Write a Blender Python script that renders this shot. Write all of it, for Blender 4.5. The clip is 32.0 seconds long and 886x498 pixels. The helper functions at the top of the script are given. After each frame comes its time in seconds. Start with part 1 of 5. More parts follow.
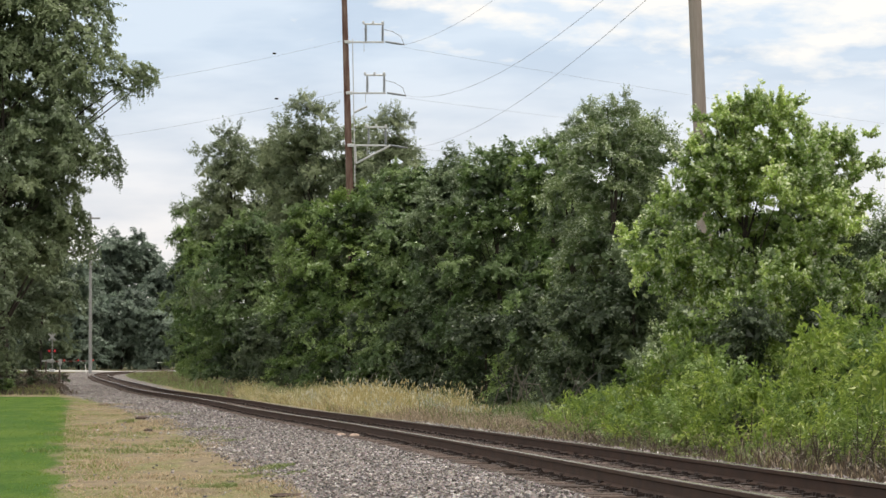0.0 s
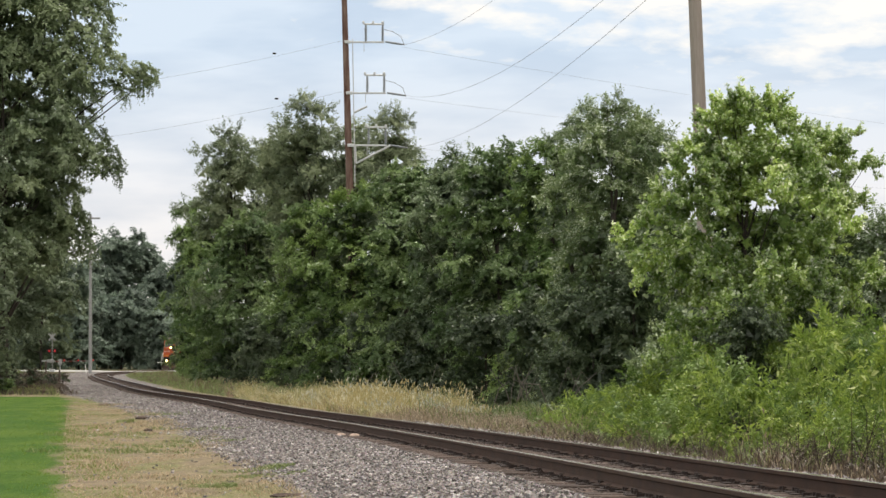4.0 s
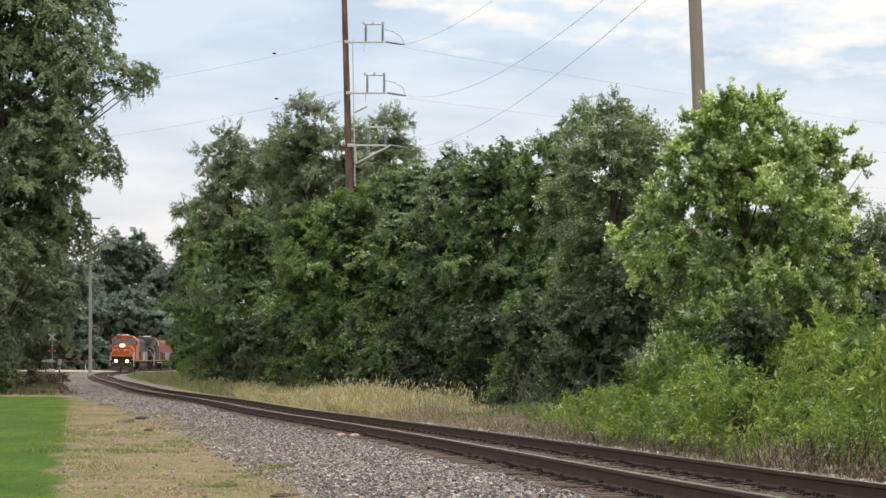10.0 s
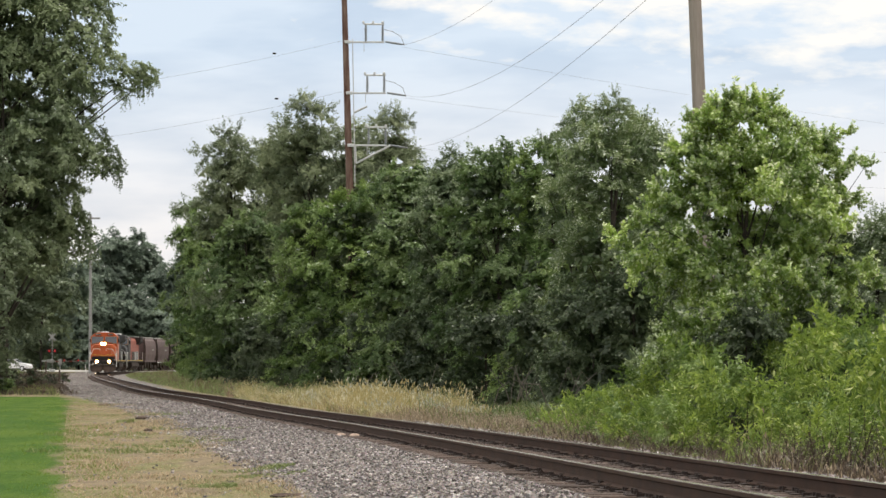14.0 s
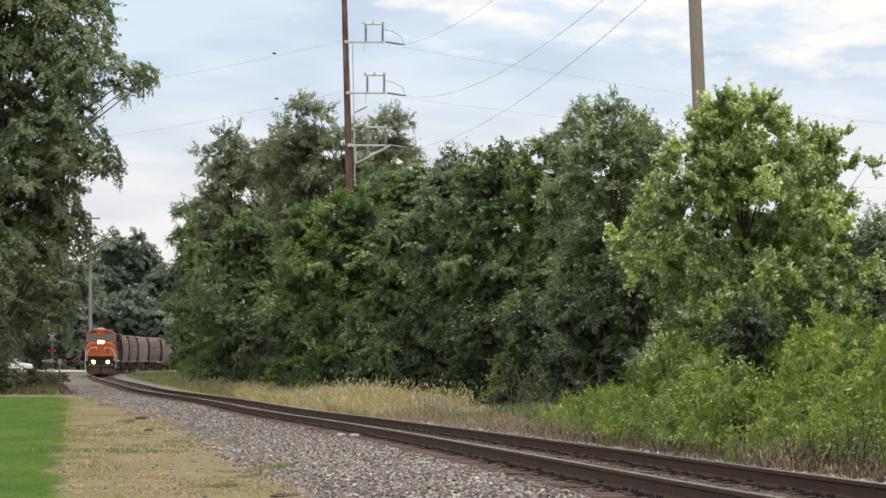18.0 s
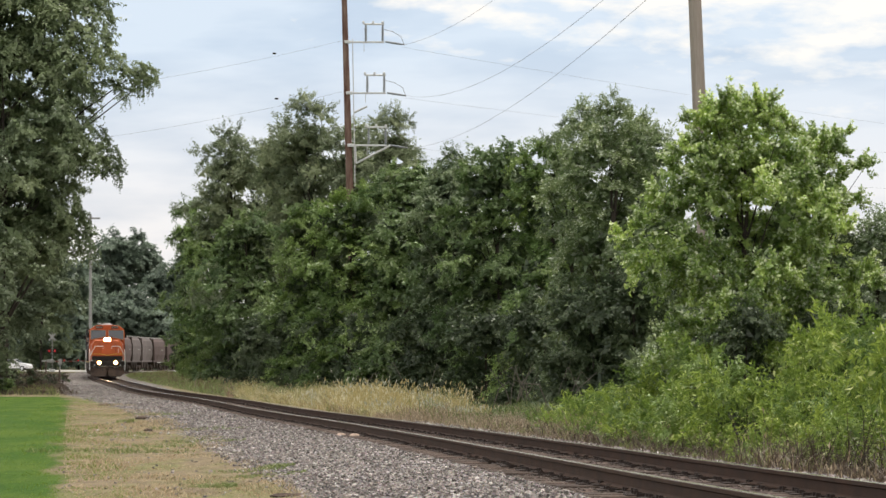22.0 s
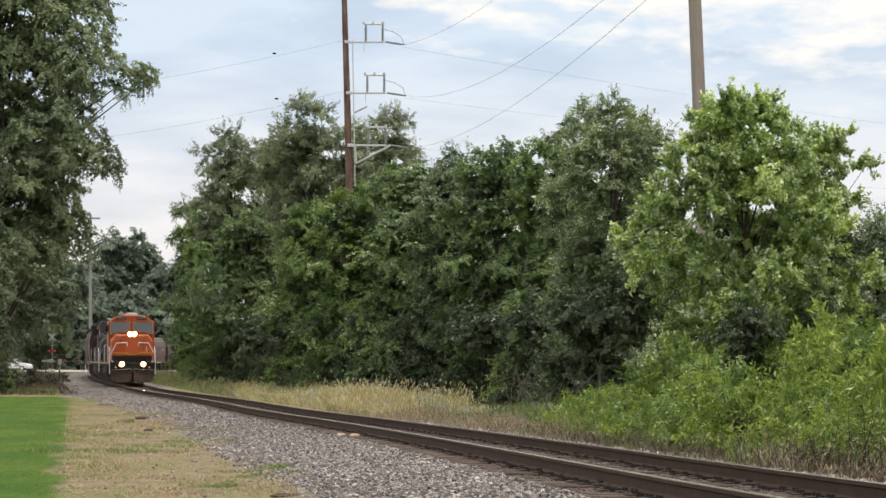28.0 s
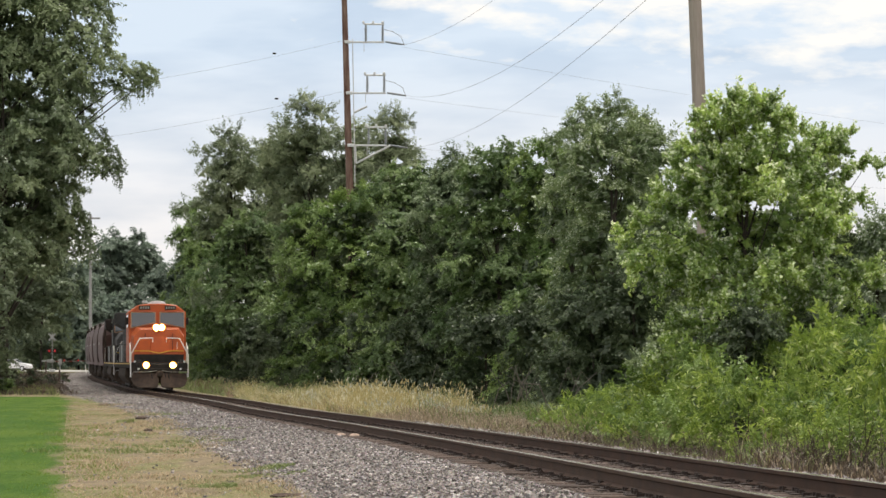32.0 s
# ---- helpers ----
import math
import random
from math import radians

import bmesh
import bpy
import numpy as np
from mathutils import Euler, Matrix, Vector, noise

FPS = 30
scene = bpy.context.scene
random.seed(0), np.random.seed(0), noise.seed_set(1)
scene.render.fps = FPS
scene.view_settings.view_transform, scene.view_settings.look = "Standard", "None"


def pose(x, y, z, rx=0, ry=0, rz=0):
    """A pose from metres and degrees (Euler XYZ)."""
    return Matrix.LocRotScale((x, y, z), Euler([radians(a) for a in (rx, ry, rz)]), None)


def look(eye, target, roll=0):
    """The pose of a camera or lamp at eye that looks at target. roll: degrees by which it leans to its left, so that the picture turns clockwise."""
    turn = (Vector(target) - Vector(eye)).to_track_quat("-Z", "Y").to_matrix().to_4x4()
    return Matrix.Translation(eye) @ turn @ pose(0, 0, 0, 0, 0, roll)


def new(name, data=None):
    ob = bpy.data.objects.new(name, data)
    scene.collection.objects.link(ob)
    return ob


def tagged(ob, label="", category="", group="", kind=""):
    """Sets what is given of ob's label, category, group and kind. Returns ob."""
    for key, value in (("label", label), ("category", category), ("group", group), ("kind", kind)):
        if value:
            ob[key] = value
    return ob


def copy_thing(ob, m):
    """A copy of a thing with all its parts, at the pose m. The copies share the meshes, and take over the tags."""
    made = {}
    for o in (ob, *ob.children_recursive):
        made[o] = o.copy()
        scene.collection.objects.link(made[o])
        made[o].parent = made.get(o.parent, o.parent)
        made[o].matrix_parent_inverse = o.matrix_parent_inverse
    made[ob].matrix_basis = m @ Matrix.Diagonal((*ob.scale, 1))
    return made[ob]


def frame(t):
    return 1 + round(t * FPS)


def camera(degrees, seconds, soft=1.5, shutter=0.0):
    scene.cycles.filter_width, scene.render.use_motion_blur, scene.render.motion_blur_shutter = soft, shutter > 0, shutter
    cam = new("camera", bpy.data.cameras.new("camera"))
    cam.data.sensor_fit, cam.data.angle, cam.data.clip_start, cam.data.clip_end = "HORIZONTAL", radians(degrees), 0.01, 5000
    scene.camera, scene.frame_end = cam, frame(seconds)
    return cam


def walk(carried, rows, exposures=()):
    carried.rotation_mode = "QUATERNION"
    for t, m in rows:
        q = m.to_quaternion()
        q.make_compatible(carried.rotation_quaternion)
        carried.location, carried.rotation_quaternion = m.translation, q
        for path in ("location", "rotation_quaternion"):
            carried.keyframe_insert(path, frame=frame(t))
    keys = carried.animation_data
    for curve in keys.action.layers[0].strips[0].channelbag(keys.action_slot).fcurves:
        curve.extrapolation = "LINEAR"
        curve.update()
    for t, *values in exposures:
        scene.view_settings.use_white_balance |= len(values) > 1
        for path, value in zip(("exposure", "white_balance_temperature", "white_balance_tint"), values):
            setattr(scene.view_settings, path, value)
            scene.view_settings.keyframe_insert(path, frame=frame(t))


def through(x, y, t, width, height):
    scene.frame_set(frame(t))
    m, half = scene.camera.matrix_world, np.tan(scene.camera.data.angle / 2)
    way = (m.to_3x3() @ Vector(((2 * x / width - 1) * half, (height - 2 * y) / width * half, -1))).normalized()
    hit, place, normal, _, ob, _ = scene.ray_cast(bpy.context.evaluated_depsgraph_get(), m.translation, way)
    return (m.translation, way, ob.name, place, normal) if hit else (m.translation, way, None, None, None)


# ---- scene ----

# ---------------------------------------------------------------- camera
FOCAL = 784 / math.tan(radians(19.4 / 2))
EYE = 1.5
cam = camera(19.4, 32.0, soft=1.5)
walk(cam, [(0.0, pose(0, 0, EYE, 92.484, 0, 0)), (32.0, pose(0, 0, EYE, 92.484, 0, 0))])

# ---------------------------------------------------------------- light
SUN_DIR = Vector((0.16, 0.12, 0.97)).normalized()
world = bpy.data.worlds.new("sky")
scene.world = world
world.use_nodes = True
scene.view_settings.exposure = 0.0


def build_sky():
    nt = world.node_tree
    nt.nodes.clear()
    N, L = nt.nodes.new, nt.links.new
    sky = N("ShaderNodeTexSky")
    sky.sky_type, sky.sun_disc = "NISHITA", False
    sky.sun_elevation = math.asin(SUN_DIR.z)
    sky.sun_rotation = math.atan2(SUN_DIR.x, SUN_DIR.y)
    sky.air_density, sky.dust_density, sky.ozone_density = 1.0, 2.5, 1.0
    co = N("ShaderNodeTexCoord")
    mp = N("ShaderNodeMapping")
    mp.inputs["Scale"].default_value = (40.0, 40.0, 120.0)
    mp.inputs["Location"].default_value = (0.6, 0.0, 0.3)
    L(co.outputs["Generated"], mp.inputs["Vector"])
    n1 = N("ShaderNodeTexNoise")
    n1.inputs["Scale"].default_value, n1.inputs["Detail"].default_value, n1.inputs["Roughness"].default_value = 1.0, 6.0, 0.55
    L(mp.outputs[0], n1.inputs["Vector"])
    # clouds thicken with height and towards the bright side of the sky
    sep = N("ShaderNodeSeparateXYZ")
    L(co.outputs["Generated"], sep.inputs[0])
    up = N("ShaderNodeMath")
    up.operation, up.inputs[1].default_value = "MULTIPLY", 9.0
    L(sep.outputs["Z"], up.inputs[0])
    side = N("ShaderNodeMath")
    side.operation, side.inputs[1].default_value = "MULTIPLY_ADD", 1.4
    L(sep.outputs["X"], side.inputs[0])
    L(up.outputs[0], side.inputs[2])
    add = N("ShaderNodeMath")
    add.operation = "ADD"
    L(n1.outputs["Fac"], add.inputs[0])
    L(side.outputs[0], add.inputs[1])
    ramp = N("ShaderNodeValToRGB")
    ramp.color_ramp.elements[0].position, ramp.color_ramp.elements[0].color = 0.52, (0, 0, 0, 1)
    ramp.color_ramp.elements[1].position, ramp.color_ramp.elements[1].color = 0.80, (1, 1, 1, 1)
    off = N("ShaderNodeMath")
    off.operation, off.inputs[1].default_value = "SUBTRACT", 1.15
    L(add.outputs[0], off.inputs[0])
    L(off.outputs[0], ramp.inputs[0])
    # thin veil below the clouds: pale blue above, warm white near the horizon
    hz = N("ShaderNodeValToRGB")
    e = hz.color_ramp.elements
    e[0].position, e[0].color = 0.0, (0.95, 0.89, 0.86, 1)
    e[1].position, e[1].color = 0.12, (0.67, 0.765, 0.885, 1)
    m2 = e.new(0.06)
    m2.color = (0.85, 0.845, 0.87, 1)
    L(sep.outputs["Z"], hz.inputs[0])
    veil = N("ShaderNodeMix")
    veil.data_type, veil.blend_type = "RGBA", "MULTIPLY"
    veil.inputs["Factor"].default_value = 1.0
    cloud = N("ShaderNodeMix")
    cloud.data_type = "RGBA"
    L(ramp.outputs[0], cloud.inputs["Factor"])
    # grey-blue shade drifting through the veil
    shade = N("ShaderNodeValToRGB")
    shade.color_ramp.elements[0].position, shade.color_ramp.elements[0].color = 0.38, (0.84, 0.87, 0.90, 1)
    shade.color_ramp.elements[1].position, shade.color_ramp.elements[1].color = 0.60, (1.03, 1.02, 1.0, 1)
    m3, n3 = N("ShaderNodeMapping"), N("ShaderNodeTexNoise")
    m3.inputs["Scale"].default_value, m3.inputs["Location"].default_value = (14.0, 14.0, 62.0), (3.0, 1.0, 0.0)
    n3.inputs["Scale"].default_value, n3.inputs["Detail"].default_value = 1.0, 4.0
    L(co.outputs["Generated"], m3.inputs["Vector"])
    L(m3.outputs[0], n3.inputs["Vector"])
    L(n3.outputs["Fac"], shade.inputs[0])
    L(hz.outputs[0], veil.inputs["A"])
    L(shade.outputs[0], veil.inputs["B"])
    L(veil.outputs["Result"], cloud.inputs["A"])
    cloud.inputs["B"].default_value = (1.04, 0.985, 0.905, 1)
    bg1, bg2, mix = N("ShaderNodeBackground"), N("ShaderNodeBackground"), N("ShaderNodeAddShader")
    L(sky.outputs[0], bg1.inputs[0])
    bg1.inputs[1].default_value = 0.015
    L(cloud.outputs["Result"], bg2.inputs[0])
    bg2.inputs[1].default_value = 0.995
    L(bg1.outputs[0], mix.inputs[0])
    L(bg2.outputs[0], mix.inputs[1])
    out = N("ShaderNodeOutputWorld")
    L(mix.outputs[0], out.inputs[0])


build_sky()
sun_data = bpy.data.lights.new("sun", "SUN")
sun_data.energy, sun_data.angle, sun_data.color = 2.1, radians(10), (1.0, 0.95, 0.86)
sun = new("sun", sun_data)
sun.matrix_world = look(SUN_DIR * 300, (0, 0, 0))

# ---------------------------------------------------------------- materials


def material(name, colour, rough=0.8, metal=0.0, vary=0.25, scale=6.0, bump=0.0, bump_scale=40.0, second=None, by_object=0.0, spec=0.4, grain=1.0):
    """A surface with stains at one scale and grain at another; second is a colour that the stains mix in."""
    m = bpy.data.materials.new(name)
    m.use_nodes = True
    nt = m.node_tree
    N, L = nt.nodes.new, nt.links.new
    b = nt.nodes["Principled BSDF"]
    b.inputs["Roughness"].default_value, b.inputs["Metallic"].default_value = rough, metal
    b.inputs["Specular IOR Level"].default_value = spec
    co = N("ShaderNodeTexCoord")
    big, fine = N("ShaderNodeTexNoise"), N("ShaderNodeTexNoise")
    big.inputs["Scale"].default_value, big.inputs["Detail"].default_value = scale, 6.0
    fine.inputs["Scale"].default_value, fine.inputs["Detail"].default_value = bump_scale, 3.0
    along = N("ShaderNodeMapping")
    along.inputs["Scale"].default_value = (1, 1, grain)
    L(co.outputs["Object"], along.inputs["Vector"])
    L(along.outputs[0], big.inputs["Vector"])
    L(along.outputs[0], fine.inputs["Vector"])
    ramp = N("ShaderNodeValToRGB")
    ramp.color_ramp.elements[0].position, ramp.color_ramp.elements[1].position = 0.35, 0.68
    c2 = second or tuple(c * (1 - vary) for c in colour)
    ramp.color_ramp.elements[0].color, ramp.color_ramp.elements[1].color = (*colour, 1), (*c2, 1)
    L(big.outputs["Fac"], ramp.inputs[0])
    hsv = N("ShaderNodeHueSaturation")
    val = N("ShaderNodeMapRange")
    val.inputs["To Min"].default_value, val.inputs["To Max"].default_value = 1 - vary * 0.8, 1 + vary * 0.8
    L(fine.outputs["Fac"], val.inputs["Value"])
    if by_object:
        info, mul, rng = N("ShaderNodeObjectInfo"), N("ShaderNodeMath"), N("ShaderNodeMapRange")
        rng.inputs["To Min"].default_value, rng.inputs["To Max"].default_value = 1 - by_object, 1 + by_object
        L(info.outputs["Random"], rng.inputs["Value"])
        mul.operation = "MULTIPLY"
        L(val.outputs[0], mul.inputs[0])
        L(rng.outputs[0], mul.inputs[1])
        L(mul.outputs[0], hsv.inputs["Value"])
    else:
        L(val.outputs[0], hsv.inputs["Value"])
    L(ramp.outputs[0], hsv.inputs["Color"])
    L(hsv.outputs[0], b.inputs["Base Color"])
    if bump:
        bp = N("ShaderNodeBump")
        bp.inputs["Strength"].default_value, bp.inputs["Distance"].default_value = bump, 0.02
        L(fine.outputs["Fac"], bp.inputs["Height"])
        L(bp.outputs[0], b.inputs["Normal"])
    return m


def leaf_material(name, dark, light, pale, pale_share=0.1, through=0.35):
    """Leaves: each one its own tone, each clump its own, some turned to show a pale underside."""
    m = bpy.data.materials.new(name)
    m.use_nodes = True
    nt = m.node_tree
    nt.nodes.clear()
    N, L = nt.nodes.new, nt.links.new
    geo, info = N("ShaderNodeNewGeometry"), N("ShaderNodeObjectInfo")
    ramp = N("ShaderNodeValToRGB")
    ramp.color_ramp.elements[0].color, ramp.color_ramp.elements[1].color = (*dark, 1), (*light, 1)
    ramp.color_ramp.elements[1].position = 1 - pale_share - 0.02
    e = ramp.color_ramp.elements.new(1 - pale_share)
    e.color = (*pale, 1)
    L(geo.outputs["Random Per Island"], ramp.inputs[0])
    hsv = N("ShaderNodeHueSaturation")
    v, h = N("ShaderNodeMapRange"), N("ShaderNodeMapRange")
    v.inputs["To Min"].default_value, v.inputs["To Max"].default_value = 0.68, 1.32
    h.inputs["To Min"].default_value, h.inputs["To Max"].default_value = 0.515, 0.485
    L(info.outputs["Random"], v.inputs["Value"])
    L(info.outputs["Random"], h.inputs["Value"])
    L(v.outputs[0], hsv.inputs["Value"])
    L(h.outputs[0], hsv.inputs["Hue"])
    L(ramp.outputs[0], hsv.inputs["Color"])
    d, t, g = N("ShaderNodeBsdfDiffuse"), N("ShaderNodeBsdfTranslucent"), N("ShaderNodeBsdfGlossy")
    g.inputs["Roughness"].default_value = 0.38
    L(hsv.outputs[0], d.inputs[0])
    L(hsv.outputs[0], t.inputs[0])
    m1, m2 = N("ShaderNodeMixShader"), N("ShaderNodeMixShader")
    m1.inputs[0].default_value, m2.inputs[0].default_value = through, 0.05
    L(d.outputs[0], m1.inputs[1])
    L(t.outputs[0], m1.inputs[2])
    L(m1.outputs[0], m2.inputs[1])
    L(g.outputs[0], m2.inputs[2])
    out = N("ShaderNodeOutputMaterial")
    L(m2.outputs[0], out.inputs[0])
    return m


def glow(name, colour, strength):
    m = bpy.data.materials.new(name)
    m.use_nodes = True
    b = m.node_tree.nodes["Principled BSDF"]
    b.inputs["Base Color"].default_value = (*colour, 1)
    b.inputs["Emission Color"].default_value, b.inputs["Emission Strength"].default_value = (*colour, 1), strength
    return m


def glass(name, colour=(0.10, 0.115, 0.13)):
    m = bpy.data.materials.new(name)
    m.use_nodes = True
    b = m.node_tree.nodes["Principled BSDF"]
    b.inputs["Base Color"].default_value, b.inputs["Roughness"].default_value = (*colour, 1), 0.06
    b.inputs["Specular IOR Level"].default_value = 0.8
    return m


M = {
    "rail": material("rail_steel", (0.064, 0.041, 0.031), 0.8, 0.1, 0.3, 3, 0.2, 60, (0.088, 0.052, 0.036), spec=0.2),
    "railtop": material("rail_top", (0.52, 0.48, 0.45), 0.22, 0.9, 0.15, 2, 0.05, 60),
    "tie": material("tie_wood", (0.075, 0.056, 0.047), 0.9, 0, 0.4, 5, 0.6, 60, (0.13, 0.092, 0.075), by_object=0.35),
    "plate": material("tie_plate", (0.05, 0.035, 0.03), 0.7, 0.4, 0.3, 8),
    "bark": material("bark", (0.055, 0.045, 0.036), 0.95, 0, 0.4, 6, 0.8, 30, grain=0.2),
    "twig": material("grey_twig", (0.22, 0.195, 0.17), 0.9, 0, 0.3, 6),
    "pole_red": material("pole_brown", (0.12, 0.058, 0.044), 0.85, 0, 0.4, 5.0, 0.6, 40, (0.27, 0.19, 0.155), grain=0.12),
    "pole_grey": material("pole_grey", (0.42, 0.365, 0.325), 0.85, 0, 0.3, 7.0, 0.7, 60, (0.30, 0.255, 0.225), grain=0.05),
    "galv": material("galvanised_steel", (0.72, 0.73, 0.74), 0.45, 0.2, 0.15, 8),
    "porcelain": material("insulator_grey", (0.30, 0.32, 0.34), 0.35, 0, 0.15, 8),
    "wire": material("wire", (0.28, 0.28, 0.29), 0.5, 0.6, 0.1, 5),
    "orange": material("orange_paint", (0.52, 0.105, 0.024), 0.42, 0, 0.18, 1.2, 0.05, 40, (0.40, 0.085, 0.024)),
    "black": material("black_steel", (0.026, 0.024, 0.023), 0.75, 0, 0.3, 3, 0.1, 30, (0.045, 0.038, 0.034), spec=0.12),
    "frame": material("dusty_underframe", (0.042, 0.034, 0.029), 0.85, 0, 0.3, 3, 0.2, 30, (0.08, 0.06, 0.048), spec=0.15),
    "plow": material("plow_grey", (0.060, 0.046, 0.039), 0.8, 0, 0.3, 3, 0.2, 30, (0.095, 0.068, 0.054), spec=0.15),
    "white": material("white_paint", (0.78, 0.77, 0.74), 0.5, 0, 0.1, 5),
    "yellow": material("yellow_paint", (0.75, 0.50, 0.07), 0.5, 0, 0.15, 5),
    "greyhood": material("grey_hood_paint", (0.105, 0.105, 0.11), 0.7, 0, 0.25, 2, 0.1, 30, (0.07, 0.066, 0.064), spec=0.15),
    "maroon": material("maroon_paint", (0.105, 0.066, 0.062), 0.75, 0, 0.25, 0.9, 0.1, 20, (0.145, 0.105, 0.10), by_object=0.15),
    "greycar": material("grey_hopper_paint", (0.15, 0.125, 0.12), 0.75, 0, 0.25, 0.9, 0.1, 20, (0.105, 0.082, 0.078), by_object=0.15),
    "roofgrey": material("roof_grey", (0.40, 0.38, 0.37), 0.7, 0, 0.25, 1.5),
    "steelwheel": material("wheel_steel", (0.10, 0.085, 0.075), 0.5, 0.6, 0.2, 8),
    "redlight": glow("red_lamp", (0.7, 0.025, 0.03), 0.22),
    # emission added to the rings to stand for glare round the lit lamps
    "reflector": glow("lamp_glare", (1.0, 0.40, 0.06), 2.2),
    "ditchlight": glow("ditch_light_lens", (1.0, 0.72, 0.34), 90.0),
    "headlight": glow("headlight_lens", (1.0, 0.78, 0.42), 320.0),
    "glass": glass("dark_glass"),
    "carwhite": material("white_car_paint", (0.80, 0.80, 0.81), 0.3, 0, 0.05, 3),
    "tyre": material("tyre_rubber", (0.03, 0.03, 0.03), 0.85, 0, 0.2, 10),
    "asphalt": material("pale_road", (0.50, 0.48, 0.46), 0.9, 0, 0.12, 2, 0.2, 40),
    "postwood": material("post_wood", (0.12, 0.09, 0.07), 0.9, 0, 0.3, 6),
    "maple": leaf_material("maple_leaves", (0.225, 0.340, 0.095), (0.475, 0.605, 0.190), (0.81, 0.87, 0.63), 0.22, 0.55),
    # leaves of the tall back trees, made paler to stand for haze
    "willow": leaf_material("haze_grey_leaves", (0.240, 0.288, 0.165), (0.298, 0.355, 0.205), (0.36, 0.41, 0.27), 0.08, 0.4),
    "green": leaf_material("green_leaves", (0.135, 0.210, 0.072), (0.195, 0.290, 0.100), (0.38, 0.47, 0.26), 0.12, 0.38),
    "bright": leaf_material("bright_green_leaves", (0.138, 0.222, 0.060), (0.205, 0.310, 0.088), (0.38, 0.48, 0.23), 0.12, 0.4),
    "pale": leaf_material("pale_green_leaves", (0.145, 0.205, 0.098), (0.215, 0.285, 0.145), (0.42, 0.49, 0.34), 0.14, 0.38),
    "grey": leaf_material("grey_green_leaves", (0.155, 0.220, 0.095), (0.265, 0.345, 0.155), (0.56, 0.62, 0.48), 0.18, 0.38),
    # pale blue-green: the haze of distance is mixed into the leaf colour
    "far": leaf_material("haze_pale_leaves", (0.165, 0.220, 0.165), (0.205, 0.265, 0.200), (0.24, 0.30, 0.23), 0.06, 0.34),
    # big tree behind the lawn: colour lifted in place of veiling haze
    "left": leaf_material("haze_lifted_leaves", (0.205, 0.262, 0.140), (0.258, 0.322, 0.170), (0.18, 0.23, 0.125), 0.06, 0.34),
    "weed": leaf_material("weed_leaves", (0.125, 0.210, 0.036), (0.31, 0.42, 0.078), (0.50, 0.57, 0.24), 0.07, 0.42),
    # darker than the big tree's leaves: its shade is put into this colour
    "shade": leaf_material("shade_olive_leaves", (0.138, 0.182, 0.100), (0.182, 0.232, 0.126), (0.22, 0.265, 0.16), 0.06, 0.34),
    "drygrass": leaf_material("dry_grass", (0.46, 0.38, 0.16), (0.66, 0.55, 0.27), (0.82, 0.77, 0.55), 0.2, 0.4),
    "browngrass": leaf_material("brown_grass", (0.16, 0.115, 0.070), (0.30, 0.22, 0.13), (0.44, 0.35, 0.21), 0.12, 0.3),
    "greengrass": leaf_material("green_grass", (0.085, 0.13, 0.028), (0.16, 0.22, 0.055), (0.27, 0.28, 0.11), 0.12, 0.35),
    "flower": leaf_material("pale_seed_heads", (0.42, 0.42, 0.28), (0.62, 0.62, 0.46), (0.85, 0.85, 0.72), 0.4, 0.3),
    "lushgrass": leaf_material("lush_grass", (0.125, 0.175, 0.055), (0.20, 0.26, 0.085), (0.30, 0.32, 0.15), 0.12, 0.35),
    "mattedgrass": leaf_material("matted_grass", (0.22, 0.17, 0.115), (0.36, 0.28, 0.19), (0.50, 0.41, 0.29), 0.15, 0.3),
    "meadow": leaf_material("meadow_grass", (0.17, 0.21, 0.065), (0.29, 0.33, 0.115), (0.44, 0.41, 0.22), 0.2, 0.35),
    # leaf colour darkened to stand for shade inside and below the crowns
    "darkshade": leaf_material("shade_dark_leaves", (0.054, 0.083, 0.039), (0.088, 0.125, 0.058), (0.16, 0.20, 0.10), 0.08, 0.3),
    "palegrass": leaf_material("pale_grass", (0.22, 0.27, 0.075), (0.34, 0.385, 0.13), (0.46, 0.46, 0.22), 0.12, 0.35),
    "olivegrass": leaf_material("olive_grass", (0.17, 0.18, 0.07), (0.27, 0.27, 0.11), (0.38, 0.35, 0.18), 0.12, 0.3),
    "stubble": leaf_material("stubble", (0.30, 0.225, 0.135), (0.48, 0.385, 0.235), (0.58, 0.49, 0.31), 0.12, 0.3),
    "deadweed": leaf_material("dead_weeds", (0.050, 0.036, 0.026), (0.095, 0.070, 0.047), (0.19, 0.15, 0.10), 0.05, 0.2),
    "lawngrass": leaf_material("lawn_grass", (0.110, 0.195, 0.022), (0.135, 0.220, 0.028), (0.15, 0.22, 0.045), 0.10, 0.45),
}

# ---------------------------------------------------------------- mesh tools


def mesh_from(name, verts, faces, mat, smooth=False):
    me = bpy.data.meshes.new(name)
    me.from_pydata([tuple(v) for v in verts], [], [tuple(f) for f in faces])
    if mat is not None:
        me.materials.append(mat)
    if smooth:
        me.polygons.foreach_set("use_smooth", [True] * len(me.polygons))
    me.update()
    return me


